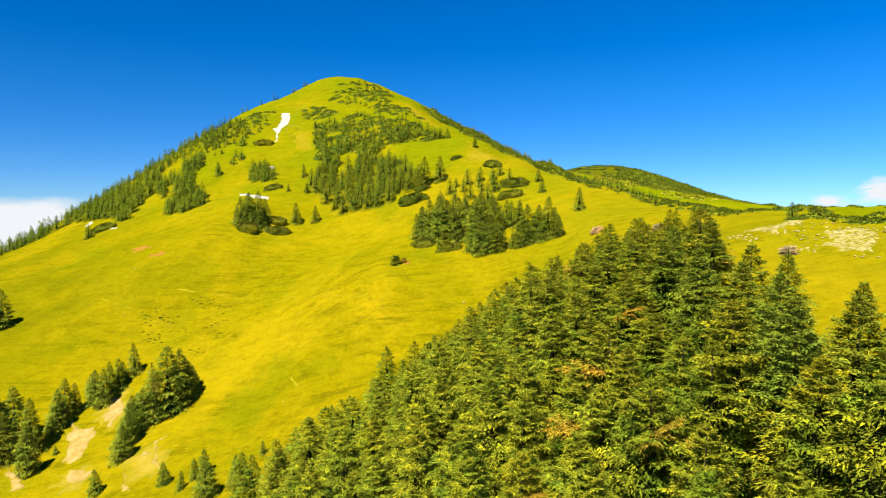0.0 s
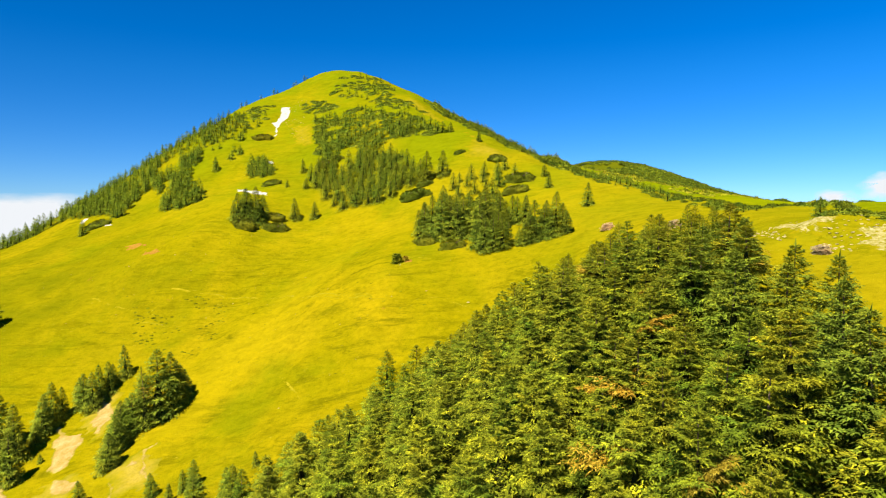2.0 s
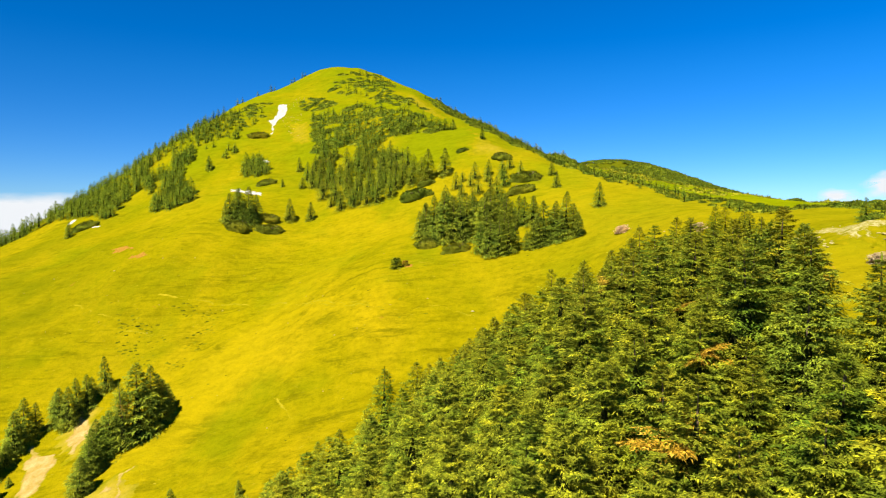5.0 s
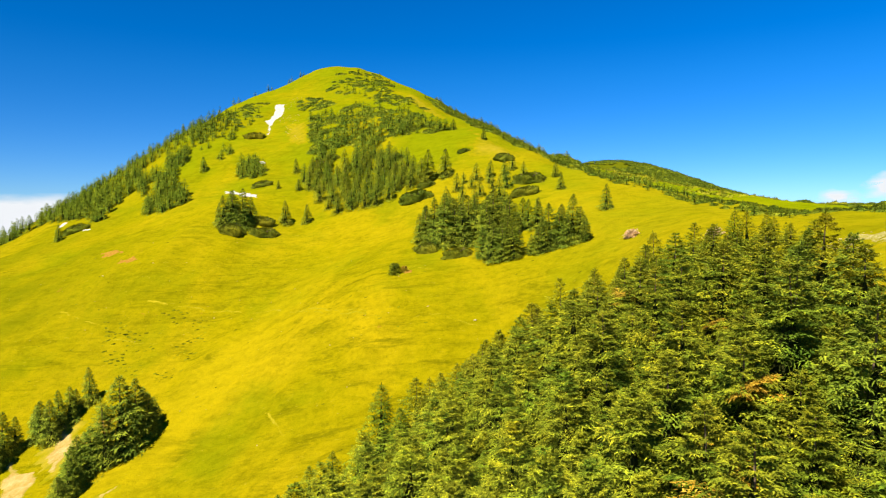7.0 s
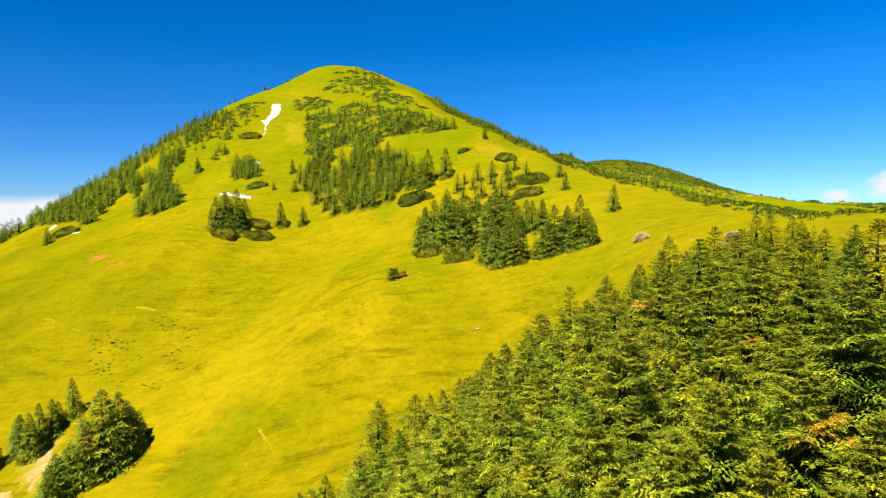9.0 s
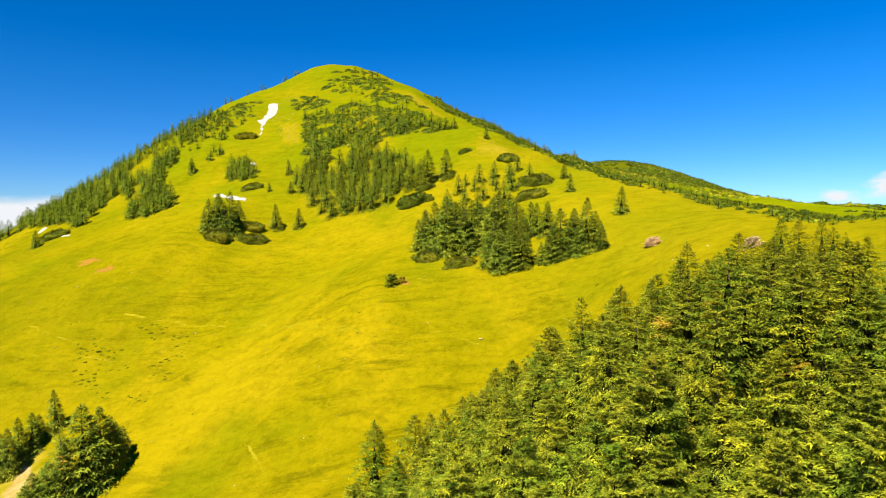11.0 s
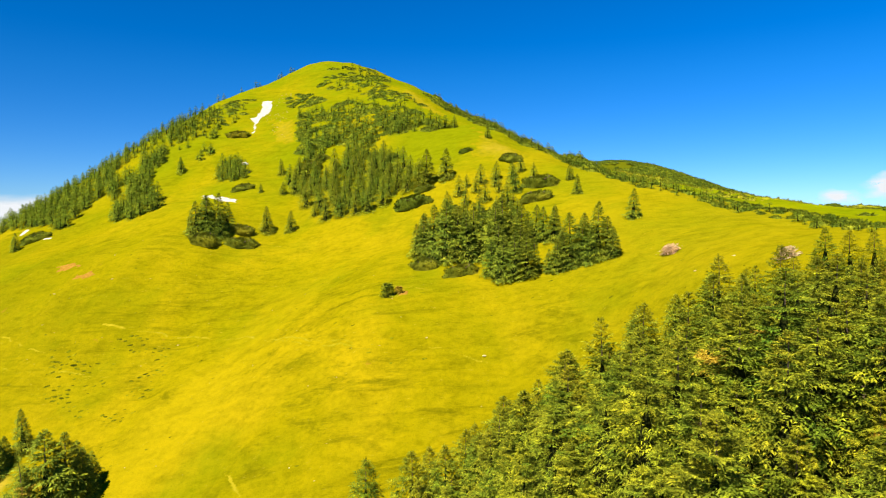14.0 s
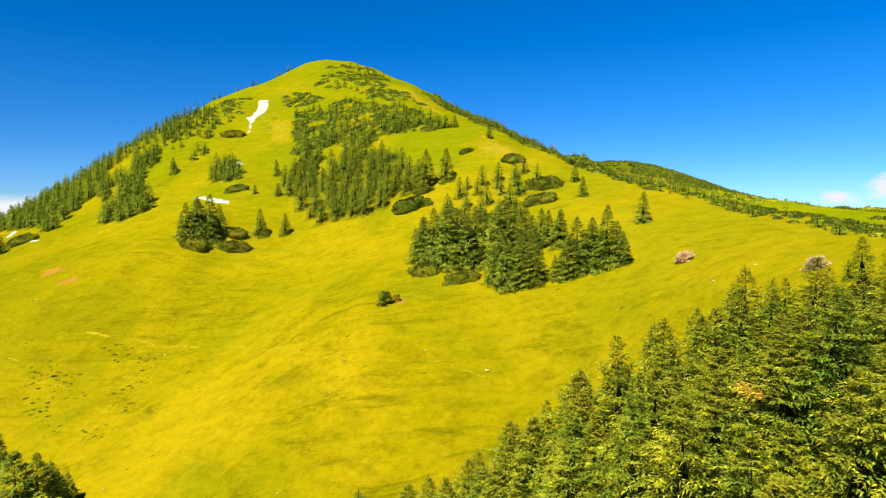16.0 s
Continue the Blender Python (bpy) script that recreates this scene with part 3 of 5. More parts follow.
def slope_at(x, y):
    """The turns, in degrees, that lay a flat thing on the slope, for a thing turned by none about z."""
    gx, gy = (z_at(x + 2, y) - z_at(x - 2, y)) / 4, (z_at(x, y + 2) - z_at(x, y - 2)) / 4
    return math.degrees(math.atan(gy)), -math.degrees(math.atan(gx))


def plant(kinds, tall, x, y, want, rng, group, sink=0.15, flat=False, turn=None, trail=False):
    """A tree of that height on the ground: the first of a kind is placed, the others are copies."""
    ob = kinds[rng.randint(len(kinds))]
    s, spin, wide = want / tall, rng.uniform(0, 360), rng.uniform(0.92, 1.18)
    if trail:
        down, side = slope_at(x, y)
        turn = math.degrees(math.atan2(side, down)) + rng.normal(0, 25)
    m = scaled(x, y, z_at(x, y) - sink, spin if turn is None else turn, s, slope_at(x, y) if flat else (rng.normal(0, 1.5), rng.normal(0, 1.5)), wide)
    if flat:
        m = pose(x, y, z_at(x, y) - sink, *(a * 0.8 for a in slope_at(x, y))) @ pose(0, 0, 0, 0, 0, rng.uniform(-12, 12) + 180 * rng.randint(2)) @ Matrix.Diagonal((s * 0.86, s * 0.6, s * 1.05, 1))
    if ob.name in used:
        m = m @ Matrix.Diagonal((1 / ob.scale[0], 1 / ob.scale[1], 1 / ob.scale[2], 1))
        ob = copy_thing(ob, m)
    else:
        ob.matrix_basis = m
        used.add(ob.name)
    return tagged(ob, group=group)


def inside(poly, x, y):
    hit, j = False, len(poly) - 1
    for i in range(len(poly)):
        (xi, yi), (xj, yj) = poly[i], poly[j]
        if (yi > y) != (yj > y) and x < (xj - xi) * (y - yi) / (yj - yi) + xi:
            hit = not hit
        j = i
    return hit


def scatter(poly, gap, rng, taken=(), tries=30):
    """Places inside a plan outline, no two nearer than the gap."""
    px, py = [p[0] for p in poly], [p[1] for p in poly]
    area = (max(px) - min(px)) * (max(py) - min(py))
    got, near = [], {}

    def far_off(x, y):
        i, j = int(x // gap), int(y // gap)
        return all(math.hypot(x - a, y - b) >= gap for u in (i - 1, i, i + 1) for v in (j - 1, j, j + 1) for a, b in near.get((u, v), ()))

    for x, y in taken:
        near.setdefault((int(x // gap), int(y // gap)), []).append((x, y))
    for _ in range(int(area / gap**2 * tries)):
        x, y = rng.uniform(min(px), max(px)), rng.uniform(min(py), max(py))
        if inside(poly, x, y) and far_off(x, y):
            got.append((x, y))
            near.setdefault((int(x // gap), int(y // gap)), []).append((x, y))
    return got


# the dense spruce wood on the near spur
TALL = 11.0
WIDE = 3.75
edge_kinds = [spruce(10 + k, TALL, 4.4 + 0.3 * k, 18, 9, 3, "green spruce with layered drooping branches at the edge of a wood", bare=0.03, ragged=0.36, slope=0.86, core=0.26, tier=0.28, plump=1.1) for k in range(4)]
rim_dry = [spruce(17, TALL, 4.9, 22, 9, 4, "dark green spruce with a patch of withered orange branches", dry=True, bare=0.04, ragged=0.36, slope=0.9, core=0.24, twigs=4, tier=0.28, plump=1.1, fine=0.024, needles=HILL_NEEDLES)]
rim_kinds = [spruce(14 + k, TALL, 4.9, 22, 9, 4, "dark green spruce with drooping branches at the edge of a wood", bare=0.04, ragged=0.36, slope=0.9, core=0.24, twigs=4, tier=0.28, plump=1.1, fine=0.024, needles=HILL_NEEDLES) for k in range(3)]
FINE = {"slope": 0.84, "ragged": 0.36, "bare": 0.36, "tier": 0.2, "twigs": 4, "fine": 0.026}
wood_kinds = [spruce(20 + k, TALL, WIDE, 14, 9, 5, "dense green spruce with layered drooping branches in a wood", **FINE) for k in range(6)]
back_kinds = [spruce(30 + k, TALL, WIDE, 13, 9, 4, "dense green spruce with layered drooping branches in a wood", **FINE) for k in range(5)]
dry_kinds = [spruce(40 + k, TALL, WIDE, 14, 9, 5, "green spruce with some withered orange branches", dry=True, **FINE) for k in range(3)]
rng = np.random.RandomState(11)
WOOD = [(-24, 58), (-22, 76), (-20, 90), (-16, 101), (-9, 106), (-1, 111), (7, 116.5), (15, 119.5), (24, 121), (35, 121), (42, 118), (45, 108), (38.5, 91), (33.5, 82), (30.5, 75), (28.5, 66), (26.5, 58), (26, 50), (27, 44), (33, 36), (38, 30), (-24, 30)]
edge = [(-9.7, 107.5, 9.6), (-4.8, 106.4, 8.6), (29.8, 115, 9.4), (32.3, 107.8, 9.0), (41, 114, 5.6), (30.2, 70, 11.2), (28.6, 58.5, 11.2), (30.4, 55.4, 9.9), (20.4, 113, 10.7),
        (10.7, 108, 9.9), (15.5, 109.5, 10.8), (13, 117, 8.6), (22, 118.5, 9), (5, 112, 8.2), (-20, 75.5, 11.0), (40, 108, 6.4), (25, 69, 12.2), (29, 44, 10.6), (-27, 88, 7.5), (-31, 96, 6.0), (-3, 111.8, 6.2), (2, 114.2, 6.0), (6, 117.2, 6.4), (10, 119.2, 6.4), (14.5, 121.2, 6.6), (18.5, 122, 6.4), (31.6, 79.6, 9.6), (34, 83.5, 7.2)]
WITHERED = [(5.3, 38.3, 12), (9.8, 46.7, 12), (22.4, 77.8, 8.0), (17.5, 60.5, 12)]
GLADES = [(20.6, 74.6), (18.6, 71.6)]
rest = scatter(WOOD, 3.5, rng, [e[:2] for e in edge + WITHERED] + GLADES)
# how tall the wood grows, on a net over the spur: lower towards its open edges and on the crest
CANOPY = np.array([
    [12, 12, 12, 12, 12, 12, 12, 12, 12, 12],
    [12, 12, 12, 12, 12, 12, 12, 12, 12, 12],
    [8.9, 8.8, 10.8, 10.6, 10.9, 12, 12, 11.9, 9.4, 8],
    [4.0, 4.6, 7.1, 7.4, 8.6, 10.6, 11.0, 10.6, 8.9, 4.0],
    [0, 0.3, 2.1, 4.8, 8.2, 10.2, 10.6, 10.4, 8.0, 5.4],
    [0, 0, 0, 0, 3.4, 6.4, 9.4, 8.6, 6.0, 1.9]])


def canopy(x, y):
    i, j = np.clip((y - 60) / 12, 0, 4.999), np.clip((x + 32) / 8, 0, 8.999)
    a, b = int(i), int(j)
    u, v = i - a, j - b
    return float((CANOPY[a, b] * (1 - v) + CANOPY[a, b + 1] * v) * (1 - u) + (CANOPY[a + 1, b] * (1 - v) + CANOPY[a + 1, b + 1] * v) * u)


spots = [(x, y, canopy(x, y) * min(rng.uniform(0.76, 1.18), 1.10)) for x, y in rest]
spots = [t for t in spots if t[2] > 2.2]
for x, y, h in edge:
    plant(edge_kinds if y > 85 else rim_dry if (x, y) == (30.2, 70) else rim_kinds, TALL, x, y, h * (1.03 if y < 100 else 1.17 if -4 < x < 16 else 1.1), rng, "spruces of the near wood")
for x, y, h in WITHERED:
    plant(dry_kinds, TALL, x, y, h, rng, "spruces of the near wood", turn=rng.uniform(-25, 5))
shown = sorted((s for s in spots if s[1] > 34), key=lambda s: -s[1])
nearest = [s for s in shown if s[0] > 12 or s[1] > 97]
rim = [s for s in nearest if s[0] > 21 and s[1] < 64]
inner = [s for s in nearest if s not in rim]
counted = rim + inner[:: max(1, round(len(inner) / 110))]
others = [s for s in shown if s not in counted]
hidden = [s for s in spots if s[1] <= 34]
for x, y, h in counted:
    plant(rim_kinds if (x, y, h) in rim else dry_kinds if rng.rand() < 0.05 else edge_kinds if y > 106 else back_kinds if y > 76 else wood_kinds, TALL, x, y, h, rng, "spruces of the near wood")


# ---- many trees in one mesh, where nobody could count them ----
def gather(name, shapes, places, mat, label, category, kind="stuff", draped=False, turned=True, crowns=False):
    """shapes: (verts, faces) pairs one metre tall; places: x, y, height, width, which shape."""
    rg = np.random.RandomState(len(places))
    vs, fs, stems, count = [], [], [], 0
    px, py = np.array([p[:2] for p in places], float).T
    feet = height(px, py)
    slope_x, slope_y = (height(px + 2, py) - height(px - 2, py)) / 4, (height(px, py + 2) - height(px, py - 2)) / 4
    for (x, y, h, w, k), foot, gx, gy in zip(places, feet, slope_x, slope_y):
        v, f = shapes[k]
        a = rg.uniform(0, 6.28) if turned else rg.uniform(-0.3, 0.3)
        c, s = math.cos(a), math.sin(a)
        # boughs trail down the slope
        tilt = (1 - v[:, 2]) * 0.8 if crowns else 0
        ax, ay = (v[:, 0] * c - v[:, 1] * s) * w + x, (v[:, 0] * s + v[:, 1] * c) * w + y
        vs.append(np.stack([ax, ay, v[:, 2] * h + (height(ax, ay) if draped else foot) - 0.1 + tilt * (gx * (ax - x) + gy * (ay - y))], -1))
        fs.append(f + count)
        stems.append(np.tile([x, y], (len(v), 1)))
        count += len(v)
    ob = new(name, mesh_of(name, np.concatenate(vs), np.concatenate(fs), mat, axis=np.concatenate(stems) if crowns else None))
    return tagged(ob, label, category, kind=kind)


def unit_spruce(seed, whorls, per, pairs, radius=0.24):
    v, f = spruce_crown(seed, 10.0, radius * 10, whorls, per, pairs, 0.0, plump=2.3, slope=1.0, ragged=0.35, tier=0.5, twigs=2, fine=0.040)
    return v / 10.0, f


mid_shapes = [unit_spruce(60 + k, 12, 8, 1, 0.37) for k in range(4)]
small_shapes = [unit_spruce(70 + k, 10, 7, 1, 0.42) for k in range(5)]
wood_shapes = [(v / TALL, f) for v, f in (spruce_crown(20 + k, TALL, WIDE, 12, 9, 5, **FINE) for k in range(6))]
back_shapes = [(v / TALL, f) for v, f in (spruce_crown(30 + k, TALL, WIDE, 11, 9, 4, **FINE) for k in range(5))]
young_shapes = [(v / TALL, f) for v, f in (spruce_crown(50 + k, TALL, 4.2, 11, 8, 3, bare=0.2, slope=0.95, ragged=0.35, twigs=3, fine=0.030) for k in range(5))]
shapes = wood_shapes + mid_shapes + back_shapes + young_shapes
crowd = [(x, y, h, h * rng.uniform(0.9, 1.12), rng.randint(6) if y < 74 else 10 + rng.randint(5)) for x, y, h in others] + [(x, y, h, h, rng.randint(6) if x > 12 else 15 + rng.randint(5)) for x, y, h in hidden]
# young trees in the gaps of the canopy
crowd += [(x, y, h, h * 1.05, 15 + rng.randint(5)) for x, y in scatter(WOOD, 2.4, rng, [e[:2] for e in edge + WITHERED] + rest, tries=12) if y > 44 for h in [canopy(x, y) * rng.uniform(0.45, 0.75)] if h > 1.6]
if crowd:
    gather("wood_trees", shapes, crowd, NEEDLES, "closed canopy of the same green spruce wood", "trees", crowns=True)
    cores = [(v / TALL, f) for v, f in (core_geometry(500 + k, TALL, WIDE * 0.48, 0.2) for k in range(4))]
    gather("wood_shade_cores", cores, [(x, y, h, w, k % 4) for x, y, h, w, k in crowd], CORE_SHADE, "near-black spindles for twigs and painted shade inside the canopy", "twigs")

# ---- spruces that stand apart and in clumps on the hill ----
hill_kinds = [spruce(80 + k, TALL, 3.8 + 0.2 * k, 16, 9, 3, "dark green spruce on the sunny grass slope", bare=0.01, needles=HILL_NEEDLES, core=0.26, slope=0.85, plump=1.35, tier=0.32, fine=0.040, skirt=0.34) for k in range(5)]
far_kinds = [spruce(180 + k, TALL, 4.9, 16, 9, 2, "dark green spruce on the sunny grass slope", bare=0.01, needles=HAZED_NEEDLES, core=0.26, slope=0.92, ragged=0.35, plump=1.5, tier=0.32, twigs=2, fine=0.040, skirt=0.42) for k in range(4)]
LONE = [(-50.6, 218.5, 7.2), (-44, 218, 6.0), (-51.6, 240, 3.8), (-56.4, 258, 5.4), (-59, 242, 3.0), (-6.9, 224.5, 9.8), (-1.1, 225.5, 9.0), (37.4, 174.5, 6.2), (31.4, 201.5, 5.0), (31.9, 213.5, 4.6),
        (12.5, 250.5, 4.0), (2.1, 270, 4.4), (-130.9, 233.5, 5.6), (-96, 271, 5.2), (-95.3, 247.5, 5.4), (57.3, 104, 3.6), (-119.6, 170.5, 10.8)]
for x, y, h in LONE:
    plant(hill_kinds, TALL, x, y, h, rng, "spruces standing apart on the slope", trail=True)
CLUMP_A = [(-67.1, 210.5, 9.0), (-64.7, 211.5, 10.2), (-62.2, 213, 10.6), (-60.3, 214.5, 8.0), (-63.2, 211, 7.2), (-68.6, 211, 6.0), (-61, 211.5, 7.5), (-66, 214, 9.0)]
for x, y, h in CLUMP_A:
    plant(hill_kinds, TALL, x, y, h, rng, "spruces of the small clump", trail=True)
FRONT_B = [(-7.4, 178, 7.2), (-5.6, 177.5, 9.2), (-3.7, 176.5, 11.4), (-1.2, 174.5, 12.6), (1.2, 174, 11.2), (3.4, 172, 10.4), (7.4, 163.5, 7.0), (9.3, 161.5, 8.2), (11.5, 160, 8.8), (13.6, 159, 8.4), (15.0, 160.5, 6.4), (4.6, 176, 11.0), (8.5, 172, 11.5), (10.5, 176, 12.0)]
CLUMP_B = [(-6, 180), (-2.3, 176), (5, 173), (8, 166), (14, 162), (15, 172), (15, 190), (18, 200), (16, 206), (20, 214), (24, 216), (20, 226), (12, 221), (5.6, 220), (0, 208), (-3.6, 200), (-6, 190)]
FRONT_D = [(17.4, 158.5, 4.4), (18.8, 158, 6.0), (20.2, 158.5, 7.6), (21.6, 159, 9.8), (23.5, 159, 8.2), (26.0, 158.2, 10.8), (27.6, 157.5, 7.6), (28.4, 156.2, 5.6), (24.6, 161, 8.2), (25, 157.6, 6.6),
           (17.5, 176, 7.4), (18.8, 173.5, 7.2), (20.4, 171.6, 7.4), (21.2, 174, 6.0), (16.5, 179, 6.0)]
BAND = [(-52, 245), (-51, 254), (-44, 256), (-36.6, 255), (-29, 255.6), (-21, 249.6), (-13, 239), (-8, 225), (-4.2, 222.5), (-15, 222), (-18, 218), (-24, 216.5), (-30, 218), (-36.8, 219.5), (-41, 228), (-44.6, 232.5), (-50.6, 243)]
for x, y, h in FRONT_B + FRONT_D:
    plant(hill_kinds, TALL, x, y, h, rng, "spruces of the large clump", trail=True)
for x, y in scatter(CLUMP_B, 4.1, rng, [p[:2] for p in FRONT_B]):
    plant(hill_kinds if y < 185 else far_kinds, TALL, x, y, rng.uniform(6.5, 10.5) * (1.0 if y < 188 else 0.7 if y < 206 else 0.55), rng, "spruces of the large clump", trail=True)
OPENING = [(-43, 274), (-36, 271), (-34.2, 256.5), (-42.8, 252)]
for x, y in scatter(BAND, 3.1, rng):
    if inside(OPENING, x, y):
        continue
    plant(far_kinds, TALL, x, y, rng.uniform(4.0, 7.8), rng, "spruces of the belt on the slope", trail=True)
GULLY = [(-88.2, 128.5, 11.6), (-83.4, 125.5, 11), (-79.3, 118.5, 10.2), (-86.5, 122, 10), (-91, 126, 12), (-82.4, 135.5, 8.9), (-81.2, 137.5, 6.6), (-82.3, 132.5, 8.4), (-81.6, 129.5, 5), (-77.4, 124, 2),
         (-78.2, 140.5, 7.6), (-75.8, 139.5, 8.5), (-75.9, 142.5, 7.8), (-75.3, 145, 6.8), (-75.6, 147.5, 4.6), (-80.5, 143, 5.0), (-73.6, 149.5, 7.4), (-57.3, 130, 14.3), (-55.4, 131.5, 12.3), (-55.1, 134.5, 8.6), (-54.6, 136.5, 5.2), (-53.8, 133, 8),
         (-60.3, 129.5, 9.3), (-61.4, 127.5, 8), (-63, 126.5, 7.4), (-63.2, 129, 6.4), (-61.2, 120.5, 7.1), (-60, 116, 6.8), (-60.4, 121.5, 5.8), (-62, 123.5, 7.2), (-47.3, 105, 4.1), (-42.8, 101, 3.2), (-41.3, 103, 3.7), (-40.1, 104, 4.4), (-60.1, 107, 4.4), (-32.8, 98, 5.1), (-31.8, 99, 3.6), (-30.1, 104, 2.5), (-37, 97, 6)]
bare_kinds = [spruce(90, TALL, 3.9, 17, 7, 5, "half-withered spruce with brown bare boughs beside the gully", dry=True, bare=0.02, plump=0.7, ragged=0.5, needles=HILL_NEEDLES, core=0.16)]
plant(bare_kinds, TALL, -58.6, 127.5, 12.4, rng, "spruces beside the gully")
for x, y, h in GULLY:
    plant(hill_kinds, TALL, x, y, h, rng, "spruces beside the gully", trail=True)

slim_cores = [core_geometry(520 + k, 1.0, 0.11, 0.05, sides=6, rings=4) for k in range(4)]
# the wooded left ridge, the far side of the right ridge
RIDGE = [(-190, 244), (-164.5, 272), (-145, 262), (-130, 250), (-122, 244), (-124.6, 258), (-124, 264), (-119.5, 269), (-127.5, 285), (-124, 292.5), (-117, 294.5), (-111, 301), (-108, 312), (-106, 335), (-135, 324), (-165, 300), (-200, 268)]
LOBES = [[(-103.5, 237.9), (-95.9, 235), (-88, 236), (-93.8, 247.7), (-103.8, 262), (-106.4, 270.7), (-119.4, 275), (-120, 269.8), (-112, 255)],
         [(-112, 272.5), (-105.7, 274.7), (-106.5, 282), (-107.8, 288.5), (-111.8, 291), (-116, 286), (-114, 279.6)],
         [(-109.5, 293.6), (-102.8, 287), (-100, 290), (-99.4, 296), (-93, 294), (-93.7, 302), (-96, 316), (-104.8, 331), (-109, 322), (-114, 304.6)],
         [(-93.3, 279), (-86, 277.6), (-88, 285), (-93.8, 290), (-95.7, 286.5)],
         [(-78, 257), (-68, 254.6), (-69.4, 262.4), (-77.5, 276.8), (-82, 277.4), (-81.4, 270)]]
belt = [(-91.3, 240, 5.8, 6, 0), (-95.3, 270, 5.4, 6, 1), (-124.1, 245.1, 5.4, 6.5, 0), (-126.5, 247, 4.5, 5.4, 1), (-110.5, 352, 3.6, 4, 4), (-108.5, 354, 3.2, 4, 5), (-105.5, 372, 2.8, 3.4, 6), (-99.3, 376, 4.2, 4.6, 7), (-97.5, 377, 2.6, 3.4, 8),
        (-92.5, 396, 3.0, 4, 4), (-91, 396, 3.4, 4, 5), (-87, 401, 3.8, 4.4, 6), (-85.5, 402, 2.6, 3, 7)]
for x, y in scatter(RIDGE, 2.7, rng):
    if noise.noise(Vector((x * 0.10, y * 0.07, 33.0))) < -0.38 and y < 300:
        continue
    h = rng.uniform(3.0, 5.6) + (1.0 if y < 285 else -0.6)
    belt.append((x, y, h, h * rng.uniform(1.05, 1.4), rng.randint(4) if h > 4.6 else 4 + rng.randint(5)))
for poly, tall in zip(LOBES, (5.4, 5.4, 3.6, 4.0, 4.6)):
    for x, y in scatter(poly, 2.4, rng):
        if noise.noise(Vector((x * 0.13, y * 0.10, 31.0))) > -0.34:
            h = tall * rng.uniform(0.55, 1.2)
            belt.append((x, y, h, h * rng.uniform(1.1, 1.5), rng.randint(4) if h > 4.4 else 4 + rng.randint(5)))
gather("ridge_trees", mid_shapes + small_shapes, belt, HAZED_NEEDLES, "dense belt of small dark spruces along the ridge", "trees", crowns=True)
gather("ridge_shade_cores", slim_cores, [(x, y, h, w * 0.6, k % 4) for x, y, h, w, k in belt], CORE_SHADE, "near-black spindles for twigs and painted shade inside small spruces", "twigs")
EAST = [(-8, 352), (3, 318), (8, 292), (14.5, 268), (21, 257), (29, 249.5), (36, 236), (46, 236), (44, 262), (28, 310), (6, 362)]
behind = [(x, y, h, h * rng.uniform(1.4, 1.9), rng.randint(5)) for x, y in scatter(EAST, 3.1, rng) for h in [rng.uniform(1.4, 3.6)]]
gather("crest_trees", small_shapes, behind, HAZED_NEEDLES, "row of small spruces behind the grassy crest", "trees", crowns=True)
gather("crest_shade_cores", slim_cores, [(x, y, h, w * 0.8, k % 4) for x, y, h, w, k in behind], CORE_SHADE, "near-black spindles for twigs and painted shade inside small spruces", "twigs")


# ---- dwarf pines ----
def mound(seed, n, flat=0.5, rings=7, sides=20, tuft=1.0):
    """A cushion, one metre in half width: a lumpy dome set all over with upturned needle tufts."""
    rg = np.random.RandomState(seed)
    off = Vector(rg.uniform(-40, 40, 3))

    def surface(a, t):
        # t: 0 at the rim, 1 at the top
        rim = 1 + 0.16 * math.sin(a * 2 + off.x) + 0.10 * math.sin(a * 5 + off.y)
        c, s = math.cos(t * 1.5708), math.sin(t * 1.5708)
        d = Vector((math.cos(a) * c, math.sin(a) * c * 0.8, s))
        k = 1 + 0.22 * noise.noise(d * 2.2 + off) + 0.10 * noise.noise(d * 5 + off)
        return (d.x * rim * k, d.y * rim * k, flat * s**0.8 * k * 0.9)

    v = [surface(6.2832 * j / sides, (k / rings) ** 1.1) for k in range(rings) for j in range(sides)]
    f = []
    for k in range(rings - 1):
        for j in range(sides):
            b, c = k * sides + j, k * sides + (j + 1) % sides
            f += [(b, c, c + sides), (b, c + sides, b + sides)]
    v.append(surface(0, 1.0))
    f += [((rings - 1) * sides + j, (rings - 1) * sides + (j + 1) % sides, len(v) - 1) for j in range(sides)]
    v, f = np.array(v), np.array(f)
    a, t = rg.uniform(0, 6.2832, n), rg.uniform(0.02, 1, n) ** 0.9
    b = np.array([surface(x, y) for x, y in zip(a, t)])
    al = unit(np.stack([np.cos(a) * (1 - t), np.sin(a) * (1 - t), 0.35 + t], -1) + rg.normal(0, 0.3, (n, 3)))
    si = unit(np.cross(al, rg.normal(0, 1, (n, 3))))
    ln = rg.uniform(0.05, 0.11, n)[:, None] * tuft
    w = rg.uniform(0.25, 0.45, n)[:, None] * ln
    tv = np.stack([b - al * 0.03 - si * w, b - al * 0.03 + si * w, b + al * ln], 1).reshape(-1, 3)
    return np.concatenate([v, tv]), np.concatenate([f, len(v) + np.arange(3 * n).reshape(n, 3)])


